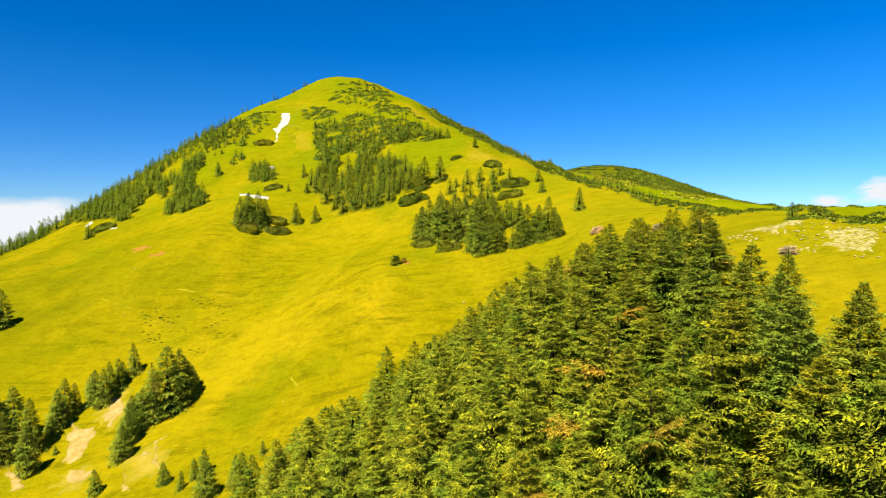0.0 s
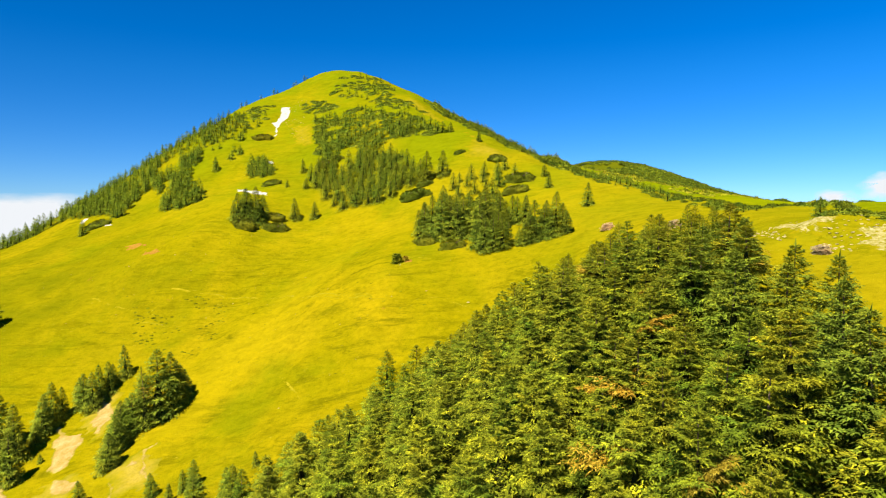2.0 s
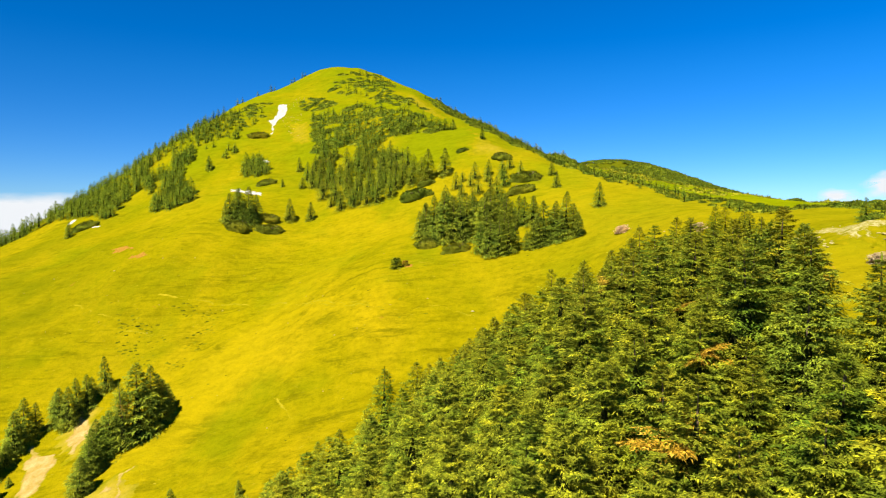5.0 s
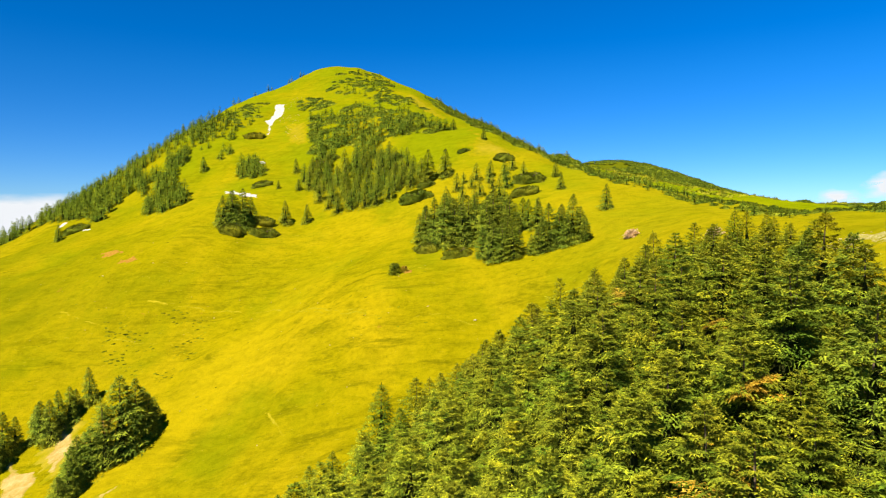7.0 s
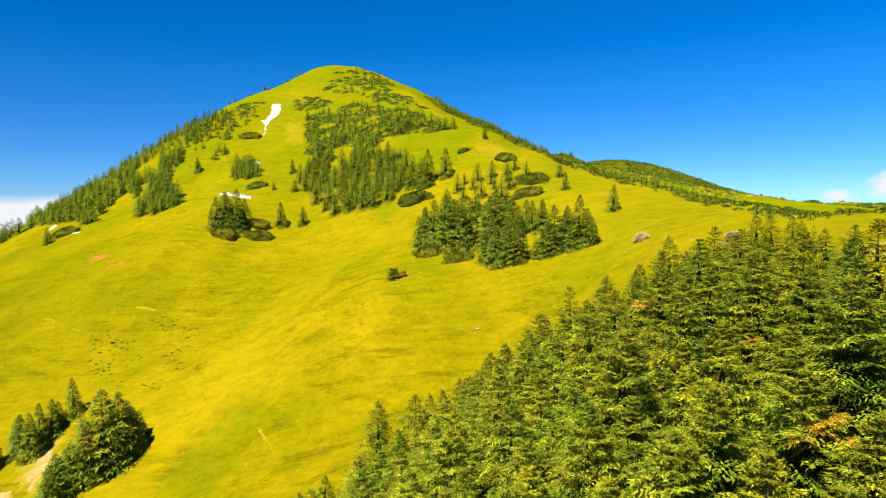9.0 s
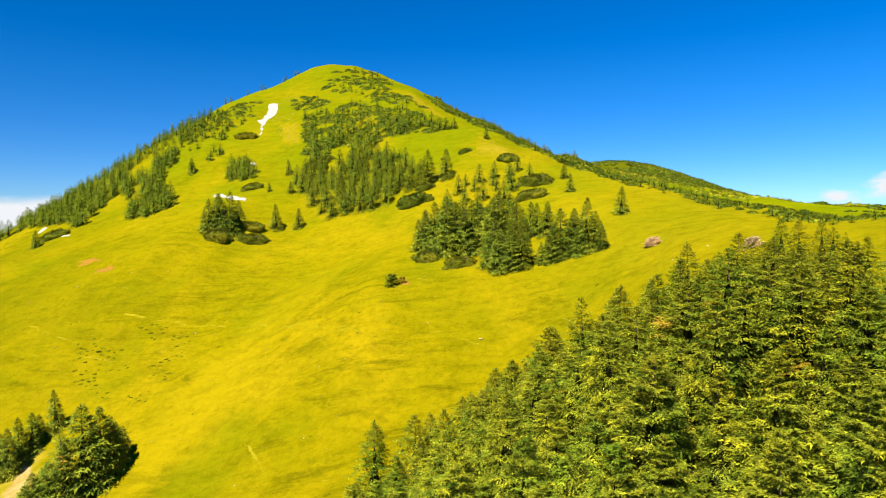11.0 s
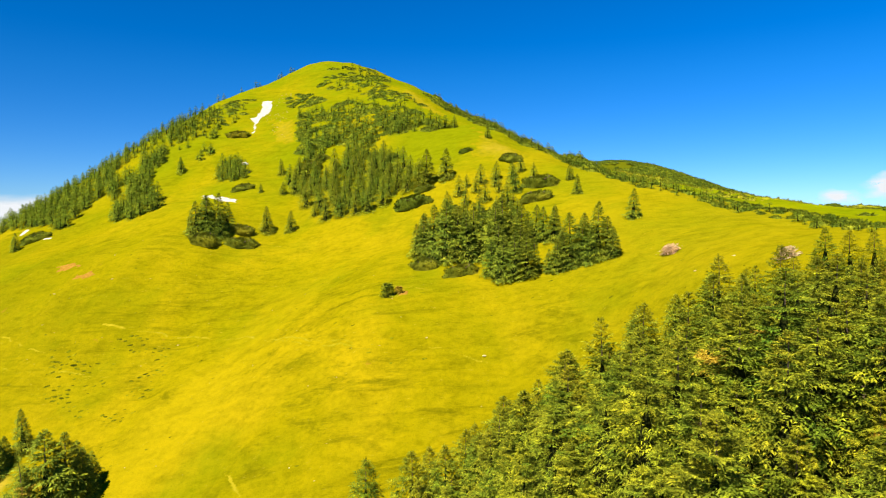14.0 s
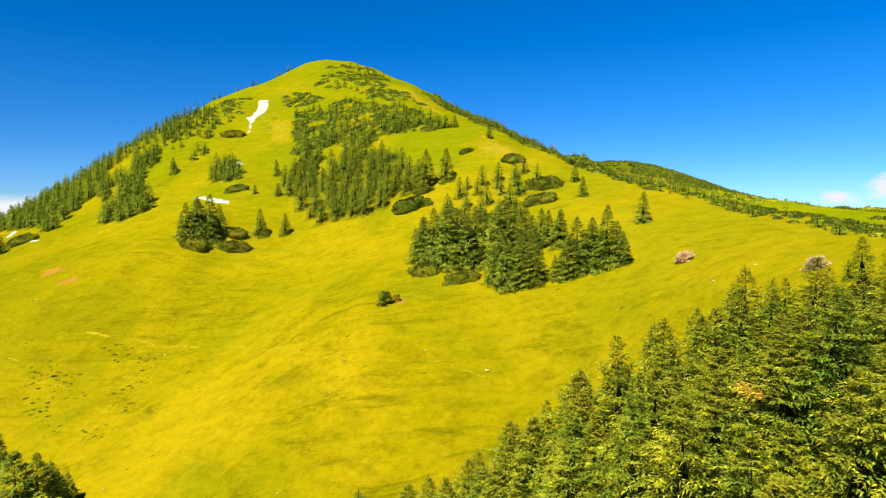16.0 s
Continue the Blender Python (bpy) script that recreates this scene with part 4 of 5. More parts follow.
def shrub(seed, n):
    top = new("dwarf_pine")
    part("foliage", mesh_of("foliage", *mound(seed, n), PINE), top)
    v, f = [], []
    rg = np.random.RandomState(seed)
    for k in range(7):
        a = rg.uniform(0, 6.28)
        tv, tf = trunk_geometry(0.75, 0.035, 5, 3, seed + k)
        m = np.array(Euler((0.9, 0, a)).to_matrix())
        f.append(tf + sum(len(q) for q in v))
        v.append(tv * [1, 1, 1] @ m.T)
    part("stems", mesh_of("stems", np.concatenate(v), np.concatenate(f), BARK), top)
    return tagged(top, "low brownish-green dwarf pine cushion on the grass", "shrub")


pine_kinds = [shrub(100 + k, 1100) for k in range(4)]
SHRUBS = [(-63.4, 206.5, 4.8), (-54.7, 209, 4.6), (-57.2, 215.5, 4.4), (-65.6, 246, 3.7), (-84, 299, 4.6), (-5.3, 172.2, 3.7), (1.8, 165.6, 3.6), (-10, 214.5, 5.6), (23.8, 212, 5.2),
          (21.5, 202.5, 4.4), (9.4, 199, 2.6), (17.8, 230.5, 4.0), (-127.8, 239, 4.6), (-7.2, 221, 3.2), (-47.1, 259.5, 4.3), (-44, 263, 3.4), (5, 240, 2.4)]
for x, y, w in SHRUBS:
    ob = plant(pine_kinds, 1.0, x, y, w, rng, "dwarf pine cushions", 0.12, True)
bush_v, bush_f = spruce_crown(150, 2.2, 1.6, 8, 9, 4, 0.02, plump=5.0, slope=0.45, twigs=2, fine=0.040)
bush = new("bush")
part("stems", mesh_of("stems", *trunk_geometry(2.0, 0.07, 5, 4, 3), BARK), bush)
part("foliage", mesh_of("foliage", bush_v, bush_f, NEEDLES), bush)
bush.matrix_basis = scaled(-12, 159.5, z_at(-12, 159.5) - 0.1, 20, 1.0)
tagged(bush, "small round green bush alone on the meadow", "bush")
withered = new("withered_bush")
dead_v, dead_f = spruce_crown(151, 1.3, 1.3, 6, 9, 4, 0.02, plump=5.0, slope=0.4, twigs=2, fine=0.040)
part("stems", mesh_of("stems", *trunk_geometry(1.1, 0.05, 5, 4, 4), BARK), withered)
part("foliage", mesh_of("foliage", dead_v, dead_f, DRY), withered)
withered.matrix_basis = scaled(-10, 160.3, z_at(-10, 160.3) - 0.1, 70, 1.0)
tagged(withered, "low rust-brown withered bush beside the green one", "bush")
mat_shapes = [(v * [1.2, 0.85, 1], f) for v, f in (mound(120 + k, 150, 0.55, 3, 8, 3.4) for k in range(6))]
UPPER = [(-63.5, 317), (-56.8, 320), (-47.4, 308), (-48, 325.5), (-36, 309), (-26, 300), (-19.8, 297), (-11.7, 290.5), (-7, 281.6), (1.2, 270), (-3.8, 268), (-12.8, 269.6), (-21, 269.7), (-27.3, 283.6), (-25, 268), (-16, 250), (-20, 250), (-29, 255.6), (-36.6, 255), (-46, 258), (-52.5, 267.5), (-59, 292)]
SCRUBS = [[(-63, 353), (-51, 344), (-39, 333), (-31.6, 313), (-24, 305), (-10, 301.5), (-17.4, 315), (-25.7, 327), (-37, 362), (-47, 375), (-54.7, 367.5), (-62, 361)], [(-96.4, 310.5), (-90.4, 317.4), (-88.5, 327), (-93.7, 336), (-91.6, 346.6), (-100, 347.7), (-104, 340), (-105.4, 329)],
          [(-60.6, 376), (-51, 385), (-39, 385), (-27, 352), (-30, 346.7), (-41.4, 377), (-50, 379)], [(-75, 338.6), (-73, 347), (-65.4, 343), (-54.7, 328), (-61, 327), (-69.4, 331.6)], [(-12, 340), (-4, 342), (3, 312), (-1, 308)]]
mats, scrub, low = [], [], []
for x, y in scatter(EAST, 3.4, rng):
    w = rng.uniform(1.2, 2.4)
    mats.append((x, y, w * rng.uniform(0.8, 1.2), w, rng.randint(6)))
for x, y in scatter(UPPER, 2.05, rng):
    g = noise.noise(Vector((x * 0.055, y * 0.04, 3.0))) + 0.6 * noise.noise(Vector((x * 0.16, y * 0.10, 8.0)))
    if g > -0.34 and not inside(OPENING, x, y):
        if rng.rand() < 0.36:
            w = rng.uniform(1.0, 2.3)
            mats.append((x, y, w * 0.8, w, rng.randint(6)))
        else:
            h = rng.uniform(2.0, 4.4) * (1.15 if y < 285 else 0.85)
            scrub.append((x, y, h, h * rng.uniform(1.2, 1.6), rng.randint(5)))
for poly, dense in zip(SCRUBS, (3.6, 3.4, 2.6, 2.6, 3.2)):
    for x, y in scatter(poly, dense, rng):
        if rng.rand() < 0.7:
            w = rng.uniform(1.0, 2.2)
            mats.append((x, y, w * 0.8, w, rng.randint(6)))
        else:
            h = rng.uniform(2.0, 3.8)
            scrub.append((x, y, h, h * 1.2, rng.randint(5)))
SADDLE = [(35, 237), (40.5, 215), (48.5, 202), (55.5, 191), (57, 171), (62.5, 160), (60, 135), (74, 118), (76, 160), (78, 200), (66, 245)]
for x, y in scatter(SADDLE, 2.4, rng):
    if rng.rand() < 0.3 or x > 64:
        w = rng.uniform(0.6, 1.5)
        mats.append((x, y, w * 1.1, w, rng.randint(6)))
    else:
        h = rng.uniform(1.2, 2.9)
        h *= 0.6 if y < 150 else 1.0
        scrub.append((x, y, h, h * 1.4, rng.randint(5)))
KNOLL = [(40, 350), (70, 320), (120, 300), (190, 330), (230, 380), (180, 420), (90, 430), (50, 410)]
for x, y in scatter(KNOLL, 3.4, rng):
    if noise.noise(Vector((x * 0.035, y * 0.035, 17.0))) > -0.3:
        w = rng.uniform(0.9, 2.4)
        low.append((x, y, w * 0.9, w, rng.randint(4)))
for x, y in scatter([(70, 110), (170, 110), (280, 300), (300, 420), (200, 400), (120, 250)], 13.0, rng):
    if noise.noise(Vector((x * 0.03, y * 0.03, 7.0))) > 0.0:
        w = rng.uniform(1.5, 3.5)
        mats.append((x, y, w * 0.6, w, rng.randint(6)))

far_shapes = [mound(140 + k, 14, 0.5, 2, 6, 5.0) for k in range(4)]
FAR = [(60, 760), (120, 700), (300, 720), (470, 800), (520, 900), (420, 980), (100, 960)]
carpet = [(x, y, rng.uniform(1.4, 3.6), rng.uniform(1.5, 3.4), rng.randint(4)) for x, y in scatter(FAR, 3.4, rng, tries=8) if noise.noise(Vector((x * 0.012, y * 0.012, 9))) + 0.5 * noise.noise(Vector((x * 0.05, y * 0.05, 4))) > -0.4]
gather("knoll_shrubs", far_shapes, low, SCRUB, "low sunlit shrubs over the knoll behind the saddle", "shrubs", draped=True)
gather("far_dwarf_pines", far_shapes, carpet, HEATHER, "dark hill far behind the saddle, overgrown with dwarf pine", "shrubs", draped=True)
for x, y in scatter([(58, 97), (72, 94), (86, 102), (84, 112), (60, 108)], 3.0, rng):
    w = rng.uniform(1.0, 2.0)
    mats.append((x, y, w * 0.6, w, rng.randint(6)))
gather("dwarf_pine_scrub", mat_shapes, mats, SCRUB, "patchy dwarf pine scrub over the upper slope", "shrubs", draped=True, turned=False)
gather("scrub_spruces", small_shapes, scrub, HAZED_NEEDLES, "scattered stunted spruces among the dwarf pines", "trees", crowns=True)
gather("scrub_shade_cores", slim_cores, [(x, y, h, w * 0.6, k % 4) for x, y, h, w, k in scrub], CORE_SHADE, "near-black spindles for twigs and painted shade inside small spruces", "twigs")


# ---- bare patches ----
def drape(name, outline, cell, lift, mat, label, category, fray=0.6, relief=0.08, soft=1.0):
    """A thin ragged layer that lies on the slope."""
    px, py = [p[0] for p in outline], [p[1] for p in outline]
    nx, ny = int((max(px) - min(px) + 3) / cell) + 1, int((max(py) - min(py) + 3) / cell) + 1
    gxs, gys, fcs = sheet(min(px) - 1.5 + cell * np.arange(nx), min(py) - 1.5 + cell * np.arange(ny))
    bend = np.array([noise.noise_vector(Vector((x * 0.45, y * 0.45, 1.0))) for x, y in zip(gxs, gys)])
    keep = []
    for f in fcs:
        cx, cy = gxs[f].mean(), gys[f].mean()
        b = bend[f[0]] * fray * 2
        if inside(outline, cx + b[0], cy + b[1]):
            keep.append(f)
    if not keep:
        return None
    keep = np.array(keep)
    ids, inv = np.unique(keep, return_inverse=True)
    z = height(gxs[ids], gys[ids]) + bend[ids, 2] * relief
    quads = inv.reshape(keep.shape)
    # how far each corner lies from the rim, as a share of the soft border
    ring = np.where(np.bincount(quads.ravel(), minlength=len(ids)) < 4, 0.0, 99.0)
    for _ in range(10):
        low = ring[quads].min(1)
        for k in range(4):
            np.minimum.at(ring, quads[:, k], low + 1)
    bare = np.clip(ring * cell / soft, 0, 1)
    z = z - 0.04 + (lift + 0.04) * np.minimum(bare * 2, 1)
    me = mesh_of(name, np.stack([gxs[ids], gys[ids], z], -1), quads, mat, True)
    at = me.attributes.new("bare", "FLOAT", "POINT")
    at.data.foreach_set("value", bare.astype(np.float32))
    ob = new(name, me)
    return tagged(ob, label, category, kind="structure")


floor_x, floor_y = sum(q[0] for q in WOOD) / len(WOOD), sum(q[1] for q in WOOD) / len(WOOD)
drape("forest_floor", [(floor_x + (a - floor_x) * 0.93, floor_y + (b - floor_y) * 0.95) for a, b in WOOD], 1.0, 0.08, LITTER, "dark needle litter under the spruce wood", "forest floor", 1.0, 0.05, 1.0)
SCREES = [[(-87.5, 345.5), (-82.5, 344), (-79.5, 333.5), (-80.1, 323), (-80.8, 314), (-78.9, 301.5), (-80, 303), (-82.5, 314), (-85.5, 318.5), (-83.4, 321.5), (-84.3, 330)],
          [(-75.9, 274.5), (-72.1, 273), (-71.5, 270), (-74, 271)], [(-70.1, 262), (-67.6, 262.5), (-67.5, 260)], [(-79.9, 247), (-72.9, 243), (-65, 238), (-64.1, 234), (-69.6, 237.5), (-78.1, 243.5)],
          [(-146, 257.5), (-144.7, 261), (-142.3, 258), (-141.8, 252.5)], [(-127.8, 238), (-122.7, 238.5), (-121.9, 236.5)]]
for poly in SCREES:
    drape("scree_patch", poly, 0.5, 0.16, SCREE, "bright white limestone scree on the grass slope", "scree", 0.5, 0.15, 0.6)
HEATHS = [[(-101.7, 206), (-96.3, 204.5), (-93.1, 201), (-98.6, 202)], [(-91, 195.5), (-87.2, 195.5), (-85.3, 194), (-88.2, 192.5)], [(-10.3, 160.3), (-8.6, 160.8), (-8.2, 158.8), (-9.9, 158.4)]]
for poly in HEATHS:
    mx, my = sum(p[0] for p in poly) / len(poly), sum(p[1] for p in poly) / len(poly)
    poly = [(mx + (a - mx) * 1.3, my + (b - my) * 1.25) for a, b in poly]
    drape("rusty_patch", [(a * 1.0 + rng.normal(0, 0.3), b + rng.normal(0, 0.3)) for a, b in poly], 0.3, 0.12, RUST, "rusty red withered heath on the meadow", "heath", 0.7, 0.05, 0.35)
SCARS = [[(-79.7, 134), (-78.2, 134), (-76.7, 131), (-73.6, 131), (-72.2, 127.5), (-71, 121.5), (-72.5, 119.5), (-74.5, 121.5), (-76.5, 127)], [(-77.2, 144.5), (-74.5, 143), (-69.7, 136), (-69.5, 130), (-71.3, 130.5), (-73.6, 136)], [(-69.9, 116), (-69.1, 116.5), (-66.2, 114), (-64.3, 113.5), (-65.9, 111), (-67.7, 111.5)],
         [(-83.7, 119.5), (-80.4, 118.5), (-77.3, 113.5), (-78.1, 111.5)], [(-52.9, 120), (-53.7, 117.5), (-50.4, 110), (-51.5, 110.5), (-55, 118)], [(-55.8, 116), (-54.6, 114.5), (-56.9, 112), (-53.6, 105.5), (-54.8, 106), (-57.1, 111)]]
for poly in SCARS:
    mx, my = sum(p[0] for p in poly) / len(poly), sum(p[1] for p in poly) / len(poly)
    poly = [(mx + (a - mx) * 1.25, my + (b - my) * 1.12) for a, b in poly]
    drape("earth_scar", poly, 0.3, 0.14, EARTH, "pale bare earth slip in the gully", "bare earth", 0.6, 0.12, 0.8)
TAN = [[(-79, 144), (-73, 147), (-66, 138), (-65, 131), (-69, 127), (-76, 133)], [(-60, 117), (-54, 121), (-48, 112), (-50, 105), (-58, 108)], [(-66, 118), (-62, 114), (-64, 107), (-72, 110), (-72, 116)]]
for poly in TAN:
    drape("worn_turf", poly, 0.4, 0.06, TANNED, "tan worn turf round the gully slips", "turf", 1.4, 0.05, 3.0)
CREST = [[(-76.2, 318), (-63.3, 310), (-55.3, 284), (-63.5, 282), (-72.5, 299.5)], [(-24.2, 333), (-13.5, 326), (-0.9, 295), (1.2, 281.5), (-5.4, 291), (-17.5, 307.5)], [(-6, 338), (1.4, 303), (7.4, 276), (14, 254), (20, 247), (26, 232), (14, 229), (5, 238), (10, 254), (4, 276), (-1, 301), (-9, 338)]]
for poly in CREST:
    drape("worn_crest", poly, 0.7, 0.06, WORN, "tan worn turf along the crest", "turf", 1.6, 0.05, 5.0)


# ---- trails, rocks and tufts ----
STRAW = rough_material("trodden_straw", [(0.3, (0.21, 0.172, 0.003)), (0.6, (0.27, 0.215, 0.012)), (0.8, (0.32, 0.255, 0.05))], 0.8, turf=0.55)
TRAILS = [[(-75, 177.5), (-62.3, 175), (-52.2, 172.5), (-46.7, 169.5), (-40.4, 167), (-28.7, 154.5), (-22, 149.5), (-13.3, 144.5), (-9.1, 145.5), (2, 141), (11.2, 136)],
          [(-34.9, 134.5), (-31.4, 129), (-27.4, 123), (-21.2, 119.5), (-17.1, 116.5)],
          [(-97.6, 179), (-91.4, 175.5), (-84, 172)],
          [(-34.3, 161), (-24.8, 152.5), (-15.8, 146.5), (-7.9, 144)],
          [(-92.7, 170), (-84, 167.5), (-75.3, 166.5), (-65.9, 164)],
          [(-32.3, 189.5), (-21.3, 170.5), (-11.3, 164.5), (-4.5, 160)]]


def strip(line, wide):
    """The outline of a worn track along a line."""
    pts = [Vector(p) for p in line]
    sides = []
    for k, p in enumerate(pts):
        d = (pts[min(k + 1, len(pts) - 1)] - pts[max(k - 1, 0)]).normalized()
        w = wide * rng.uniform(0.5, 1.2)
        sides.append((p + Vector((-d.y, d.x)) * w, p - Vector((-d.y, d.x)) * w))
    return [tuple(s[0]) for s in sides] + [tuple(s[1]) for s in reversed(sides)]


for line in TRAILS:
    drape("trail", strip(line, 0.30), 0.2, 0.05, STRAW, "worn straw-coloured track across the meadow", "trail", 0.25, 0.02, 0.6)


def brush(seed, wide):
    """A heap of dead boughs: bleached sticks over a withered tangle."""
    rg = np.random.RandomState(seed)
    top = new("brush_pile")
    v, f = spruce_crown(seed, 0.9 * wide, wide, 6, 9, 4, 0.02, plump=5.0, slope=0.4, twigs=2, fine=0.040)
    part("withered_foliage", mesh_of("withered_foliage", v * [1.3, 0.9, 0.9] + [0, 0, 0.1], f, DEAD), top)
    vs, fs, count = [], [], 0
    for k in range(14):
        tv, tf = trunk_geometry(wide * rg.uniform(0.35, 0.8), 0.03, 5, 4, seed + k)
        m = np.array(Euler((rg.uniform(0.9, 1.5), 0, rg.uniform(0, 6.28))).to_matrix())
        tv = tv @ m.T + [rg.uniform(-0.5, 0.5) * wide, rg.uniform(-0.3, 0.3) * wide, 0.5 * wide]
        vs.append(tv)
        fs.append(tf + count)
        count += len(tv)
    part("sticks", mesh_of("sticks", np.concatenate(vs), np.concatenate(fs), BLEACHED), top, "bleached bare sticks")
    return tagged(top, "heap of rust-brown dead boughs with bleached sticks on grass", "brush pile", "brush piles")


for k, (x, y, w) in enumerate([(36.6, 149.8, 1.7), (42.5, 124.5, 1.4), (46.6, 85.2, 1.3)]):
    brush(300 + 20 * k, w).matrix_basis = scaled(x, y, z_at(x, y) - 0.1, -8, 1.0, slope_at(x, y))


def boulder(seed, rough=0.35):
    rg = np.random.RandomState(seed)
    bm = bmesh.new()
    bmesh.ops.create_icosphere(bm, subdivisions=2, radius=1.0)
    off = Vector(rg.uniform(-50, 50, 3))
    for v in bm.verts:
        v.co *= 1 + rough * noise.noise(v.co * 1.3 + off) + rough * 0.5 * noise.noise(v.co * 3 + off)
        v.co.z *= 0.62
    me = bpy.data.meshes.new("rock")
    bm.to_mesh(me)
    bm.free()
    me.materials.append(STONE)
    return me


rock_meshes = [boulder(200 + k) for k in range(5)]
MOUND = [(46, 103), (53, 104), (56, 97), (61, 88), (60, 78), (52, 76), (48, 83), (45, 92)]
OUTCROPS = [[(47, 103), (50, 106), (54, 103), (56, 97), (53, 91), (49.5, 87.5), (46.5, 90), (46, 97)], [(51, 90), (56, 92), (60, 88), (59, 82), (55, 77), (51, 77), (48.5, 82)]]
for poly in OUTCROPS:
    drape("rocky_patch", poly, 0.3, 0.10, ROCKY, "pale limestone rubble showing through dry turf", "rocky turf", 1.2, 0.25, 1.5)
for x, y in [p for p in scatter(MOUND, 0.7, rng) if noise.noise(Vector((p[0] * 0.22, p[1] * 0.12, 2))) > 0.05][:190]:
    s = rng.uniform(0.08, 0.24) * rng.uniform(0.6, 1.0)
    ob = new("rock", rock_meshes[rng.randint(5)])
    ob.matrix_basis = scaled(x, y, z_at(x, y) + s * 0.1, rng.uniform(0, 360), s, (rng.uniform(-15, 15), rng.uniform(-15, 15)), rng.uniform(1.0, 2.0))
    tagged(ob, "pale limestone rock half sunk in dry grass", "rock", "rocks on the mound")
pebble = boulder(210)
pv = np.array([v.co for v in pebble.vertices])
pf = np.array([p.vertices for p in pebble.polygons])
MEADOW = [(-110, 150), (-80, 148), (-50, 138), (-30, 112), (-12, 112), (24, 120), (44, 122), (36, 172), (0, 160), (-40, 205), (-110, 215), (-125, 190)]
grit = [(x, y, w, w * 1.3, 0) for x, y in scatter(MEADOW, 4.2, rng, tries=8) for w in [rng.uniform(0.06, 0.2) * (1.4 if rng.rand() < 0.1 else 0.8)] if noise.noise(Vector((x * 0.06, y * 0.06, 11))) > -0.1]
SHOULDER = [(-77.7, 315.5), (-82, 344), (-78.7, 350), (-74, 353), (-74, 336), (-65, 309), (-64, 294), (-70, 300)]
grit += [(x, y, w, w * 1.5, 0) for x, y in scatter(SHOULDER, 1.9, rng) for w in [rng.uniform(0.10, 0.32)] if noise.noise(Vector((x * 0.2, y * 0.1, 15))) > 0.0]
gather("scattered_stones", [(pv, pf)], grit, STONE, "small pale stones strewn over the grass", "stones")


def tuft(seed, n=7):
    rg = np.random.RandomState(seed)
    a = rg.uniform(0, 6.28, n)
    b = np.stack([np.cos(a) * 0.3, np.sin(a) * 0.3, 0 * a], -1)
    al = unit(np.stack([np.cos(a) * 0.7, np.sin(a) * 0.7, 0 * a + 1.0], -1))
    return leaves(b, al, np.stack([-np.sin(a), np.cos(a), 0 * a], -1), rg.uniform(0.6, 1.1, n), rg.uniform(0.14, 0.25, n))


BLADES = foliage_material("grass_tufts", (0.12, 0.115, 0.001), (0.17, 0.145, 0.001), (0.23, 0.18, 0.002), 0.4)
NEAR = [(-100, 112), (-60, 100), (-30, 92), (-14, 108), (24, 118), (60, 60), (66, 130), (44, 165), (-40, 205), (-115, 210)]
turf = [(x, y, h, h * 1.3, rng.randint(4)) for x, y in scatter(NEAR, 1.5, rng, tries=5) for h in [rng.uniform(0.10, 0.22)] if noise.noise(Vector((x * 0.05, y * 0.10, 21))) + noise.noise(Vector((x * 0.3, y * 0.3, 5))) * 0.5 > 0.12]
gather("grass_tufts", [tuft(230 + k) for k in range(4)], turf, BLADES, "tufts of yellow-green mountain grass", "grass")

TUSSOCKS = [(-84, 173), (-76, 171), (-68, 175), (-56.7, 172), (-55.3, 159), (-56.5, 150.6), (-66.8, 154.4), (-78, 162)]
humps = [(x, y, w * 0.8, w, rng.randint(4)) for x, y in scatter(TUSSOCKS, 0.9, rng, tries=6) for w in [rng.uniform(0.14, 0.46)] if noise.noise(Vector((x * 0.10, y * 0.22, 51.0))) > -0.05]
humps += [(x, y, w * 0.8, w, rng.randint(4)) for x, y in scatter(MEADOW, 3.4, rng, tries=6) for w in [rng.uniform(0.10, 0.34)] if noise.noise(Vector((x * 0.05, y * 0.12, 57.0))) > 0.0]
DULL = foliage_material("tussock_grass", (0.085, 0.082, 0.001), (0.115, 0.105, 0.001), (0.15, 0.13, 0.002), 0.3)
gather("tussocks", [(v * [1.5, 0.8, 1], f) for v, f in (mound(160 + k, 40, 0.6, 3, 8) for k in range(4))], humps, DULL, "dark tussocks in rows over the grazed meadow", "grass", draped=True, turned=False)

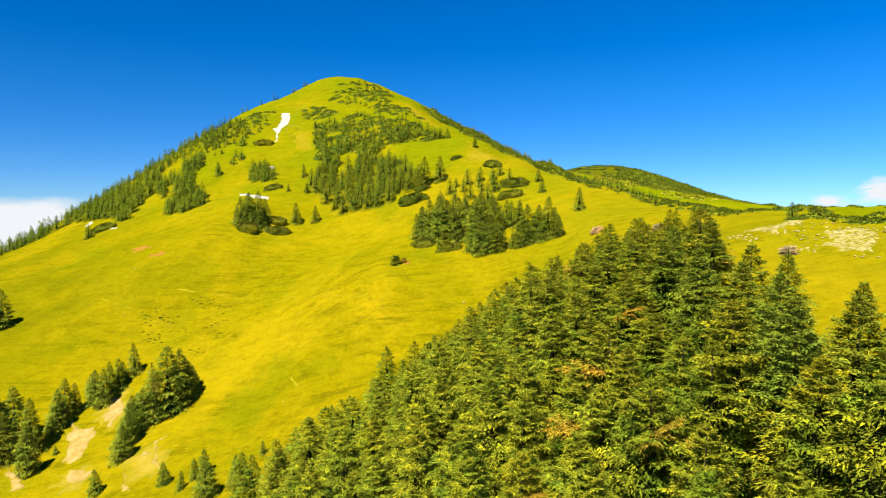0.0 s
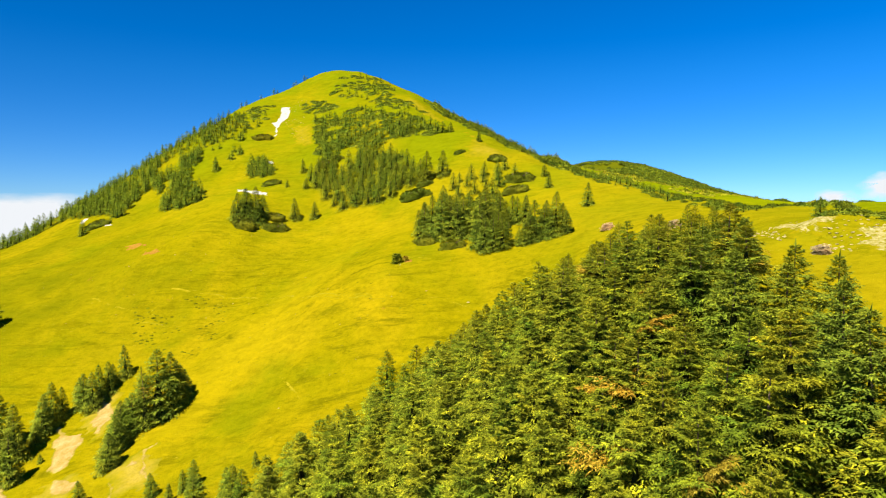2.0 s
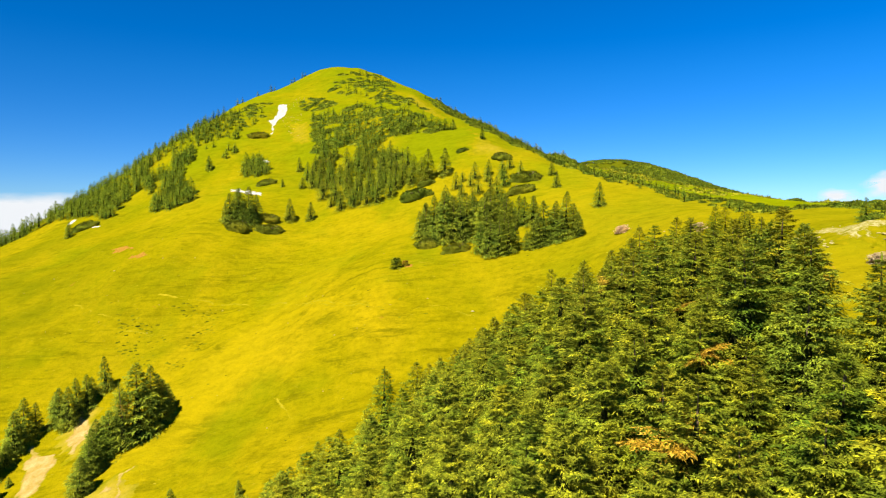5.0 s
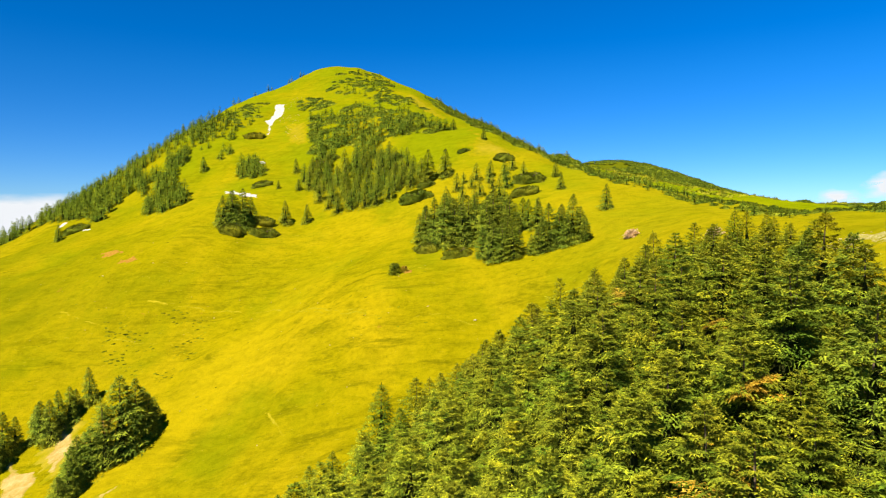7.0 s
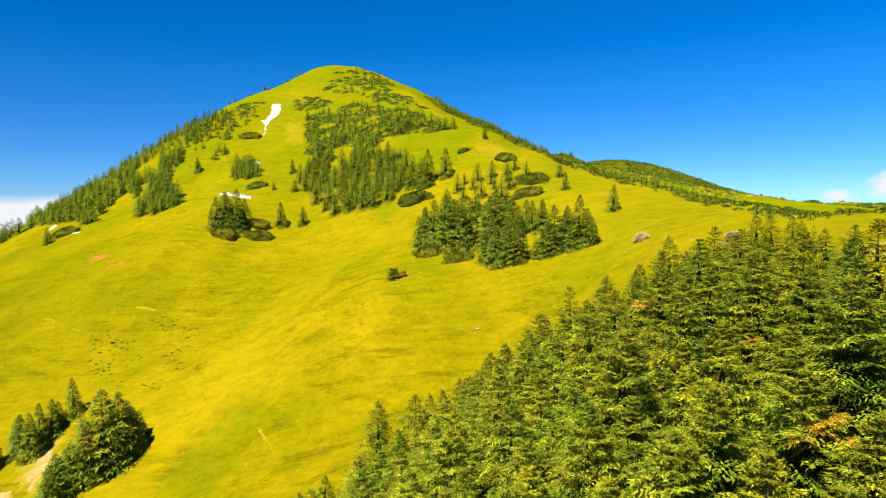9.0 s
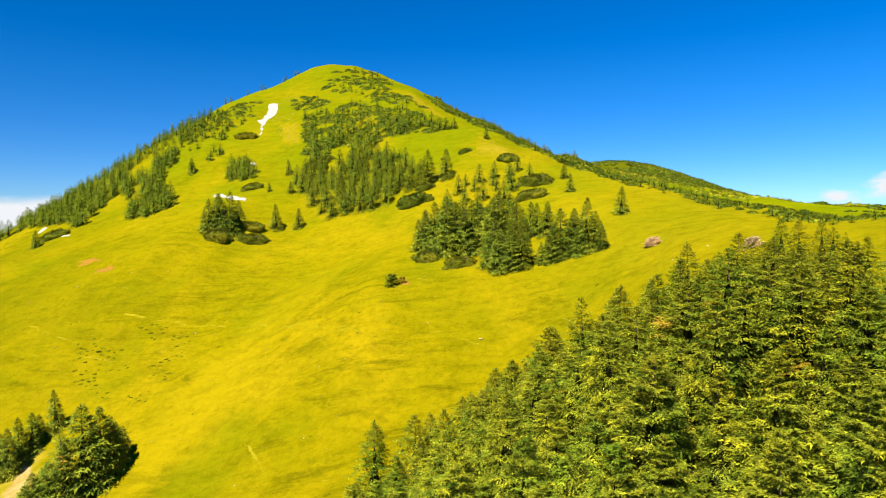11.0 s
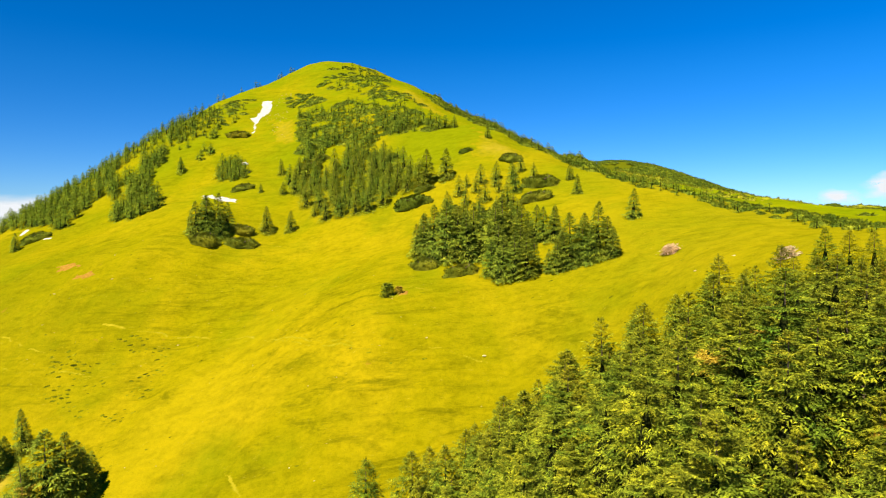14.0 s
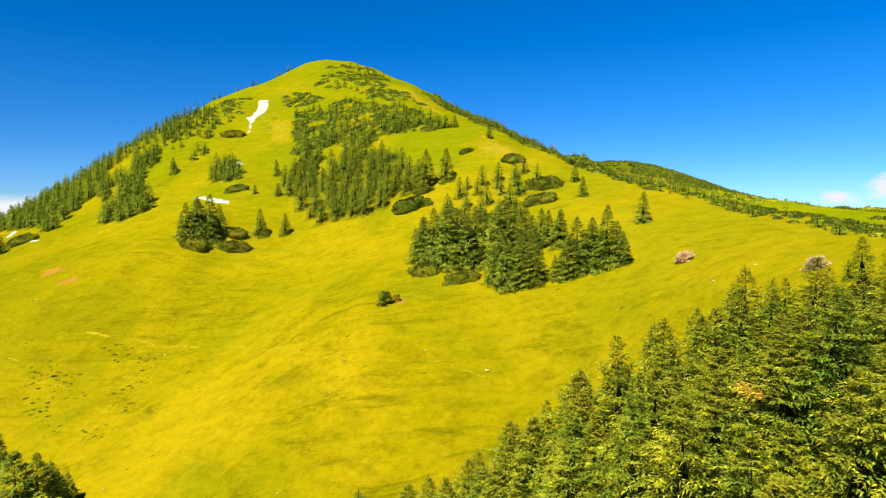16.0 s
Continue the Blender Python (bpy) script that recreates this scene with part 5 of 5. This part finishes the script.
# ---- clouds low over the far valley ----
def cloud_material(name, seed, cut):
    mat = bpy.data.materials.new(name)
    mat.use_nodes = True
    nt = mat.node_tree
    nt.nodes.clear()
    co = nt.nodes.new("ShaderNodeTexCoord")
    ln = nt.nodes.new("ShaderNodeVectorMath")
    ln.operation = "LENGTH"
    nt.links.new(co.outputs["Object"], ln.inputs[0])
    nz = nt.nodes.new("ShaderNodeTexNoise")
    nz.noise_dimensions = "4D"
    nz.inputs["W"].default_value, nz.inputs["Scale"].default_value, nz.inputs["Detail"].default_value = seed, 1.7, 6
    nt.links.new(co.outputs["Object"], nz.inputs["Vector"])
    ad = nt.nodes.new("ShaderNodeMath")
    ad.operation = "MULTIPLY_ADD"
    ad.inputs[1].default_value = 1.1
    nt.links.new(nz.outputs["Fac"], ad.inputs[0])
    inv = nt.nodes.new("ShaderNodeMath")
    inv.operation = "SUBTRACT"
    inv.inputs[0].default_value = cut
    nt.links.new(ln.outputs["Value"], inv.inputs[1])
    nt.links.new(inv.outputs[0], ad.inputs[2])
    fac = ramp(nt, ad.outputs[0], [(0.30, (0, 0, 0)), (0.75, (1, 1, 1))])
    em, tr, ms, out = (nt.nodes.new(k) for k in ("ShaderNodeEmission", "ShaderNodeBsdfTransparent", "ShaderNodeMixShader", "ShaderNodeOutputMaterial"))
    em.inputs["Color"].default_value, em.inputs["Strength"].default_value = (0.93, 0.96, 1.0, 1), 0.34
    nt.links.new(fac, ms.inputs[0])
    nt.links.new(tr.outputs[0], ms.inputs[1])
    nt.links.new(em.outputs[0], ms.inputs[2])
    nt.links.new(ms.outputs[0], out.inputs["Surface"])
    return mat


def cloud(seed, x, z, wide, tall, cut):
    me = mesh_of("cloud_backdrop", [(-1, 0, -1), (1, 0, -1), (1, 0, 1), (-1, 0, 1)], [(0, 1, 2, 3)], cloud_material("cloud", seed, cut))
    ob = new("cloud_backdrop", me)
    ob.matrix_basis = pose(x, 3400, z) @ Matrix.Diagonal((wide, 1, tall, 1))
    tagged(ob, "white cloud bank low over the far valley", "cloud", kind="structure")


cloud(1.3, -2400, -40, 640, 205, 0.95)
cloud(4.1, 2420, 185, 300, 115, 0.55)
cloud(7.7, 2080, 130, 230, 80, 0.3)
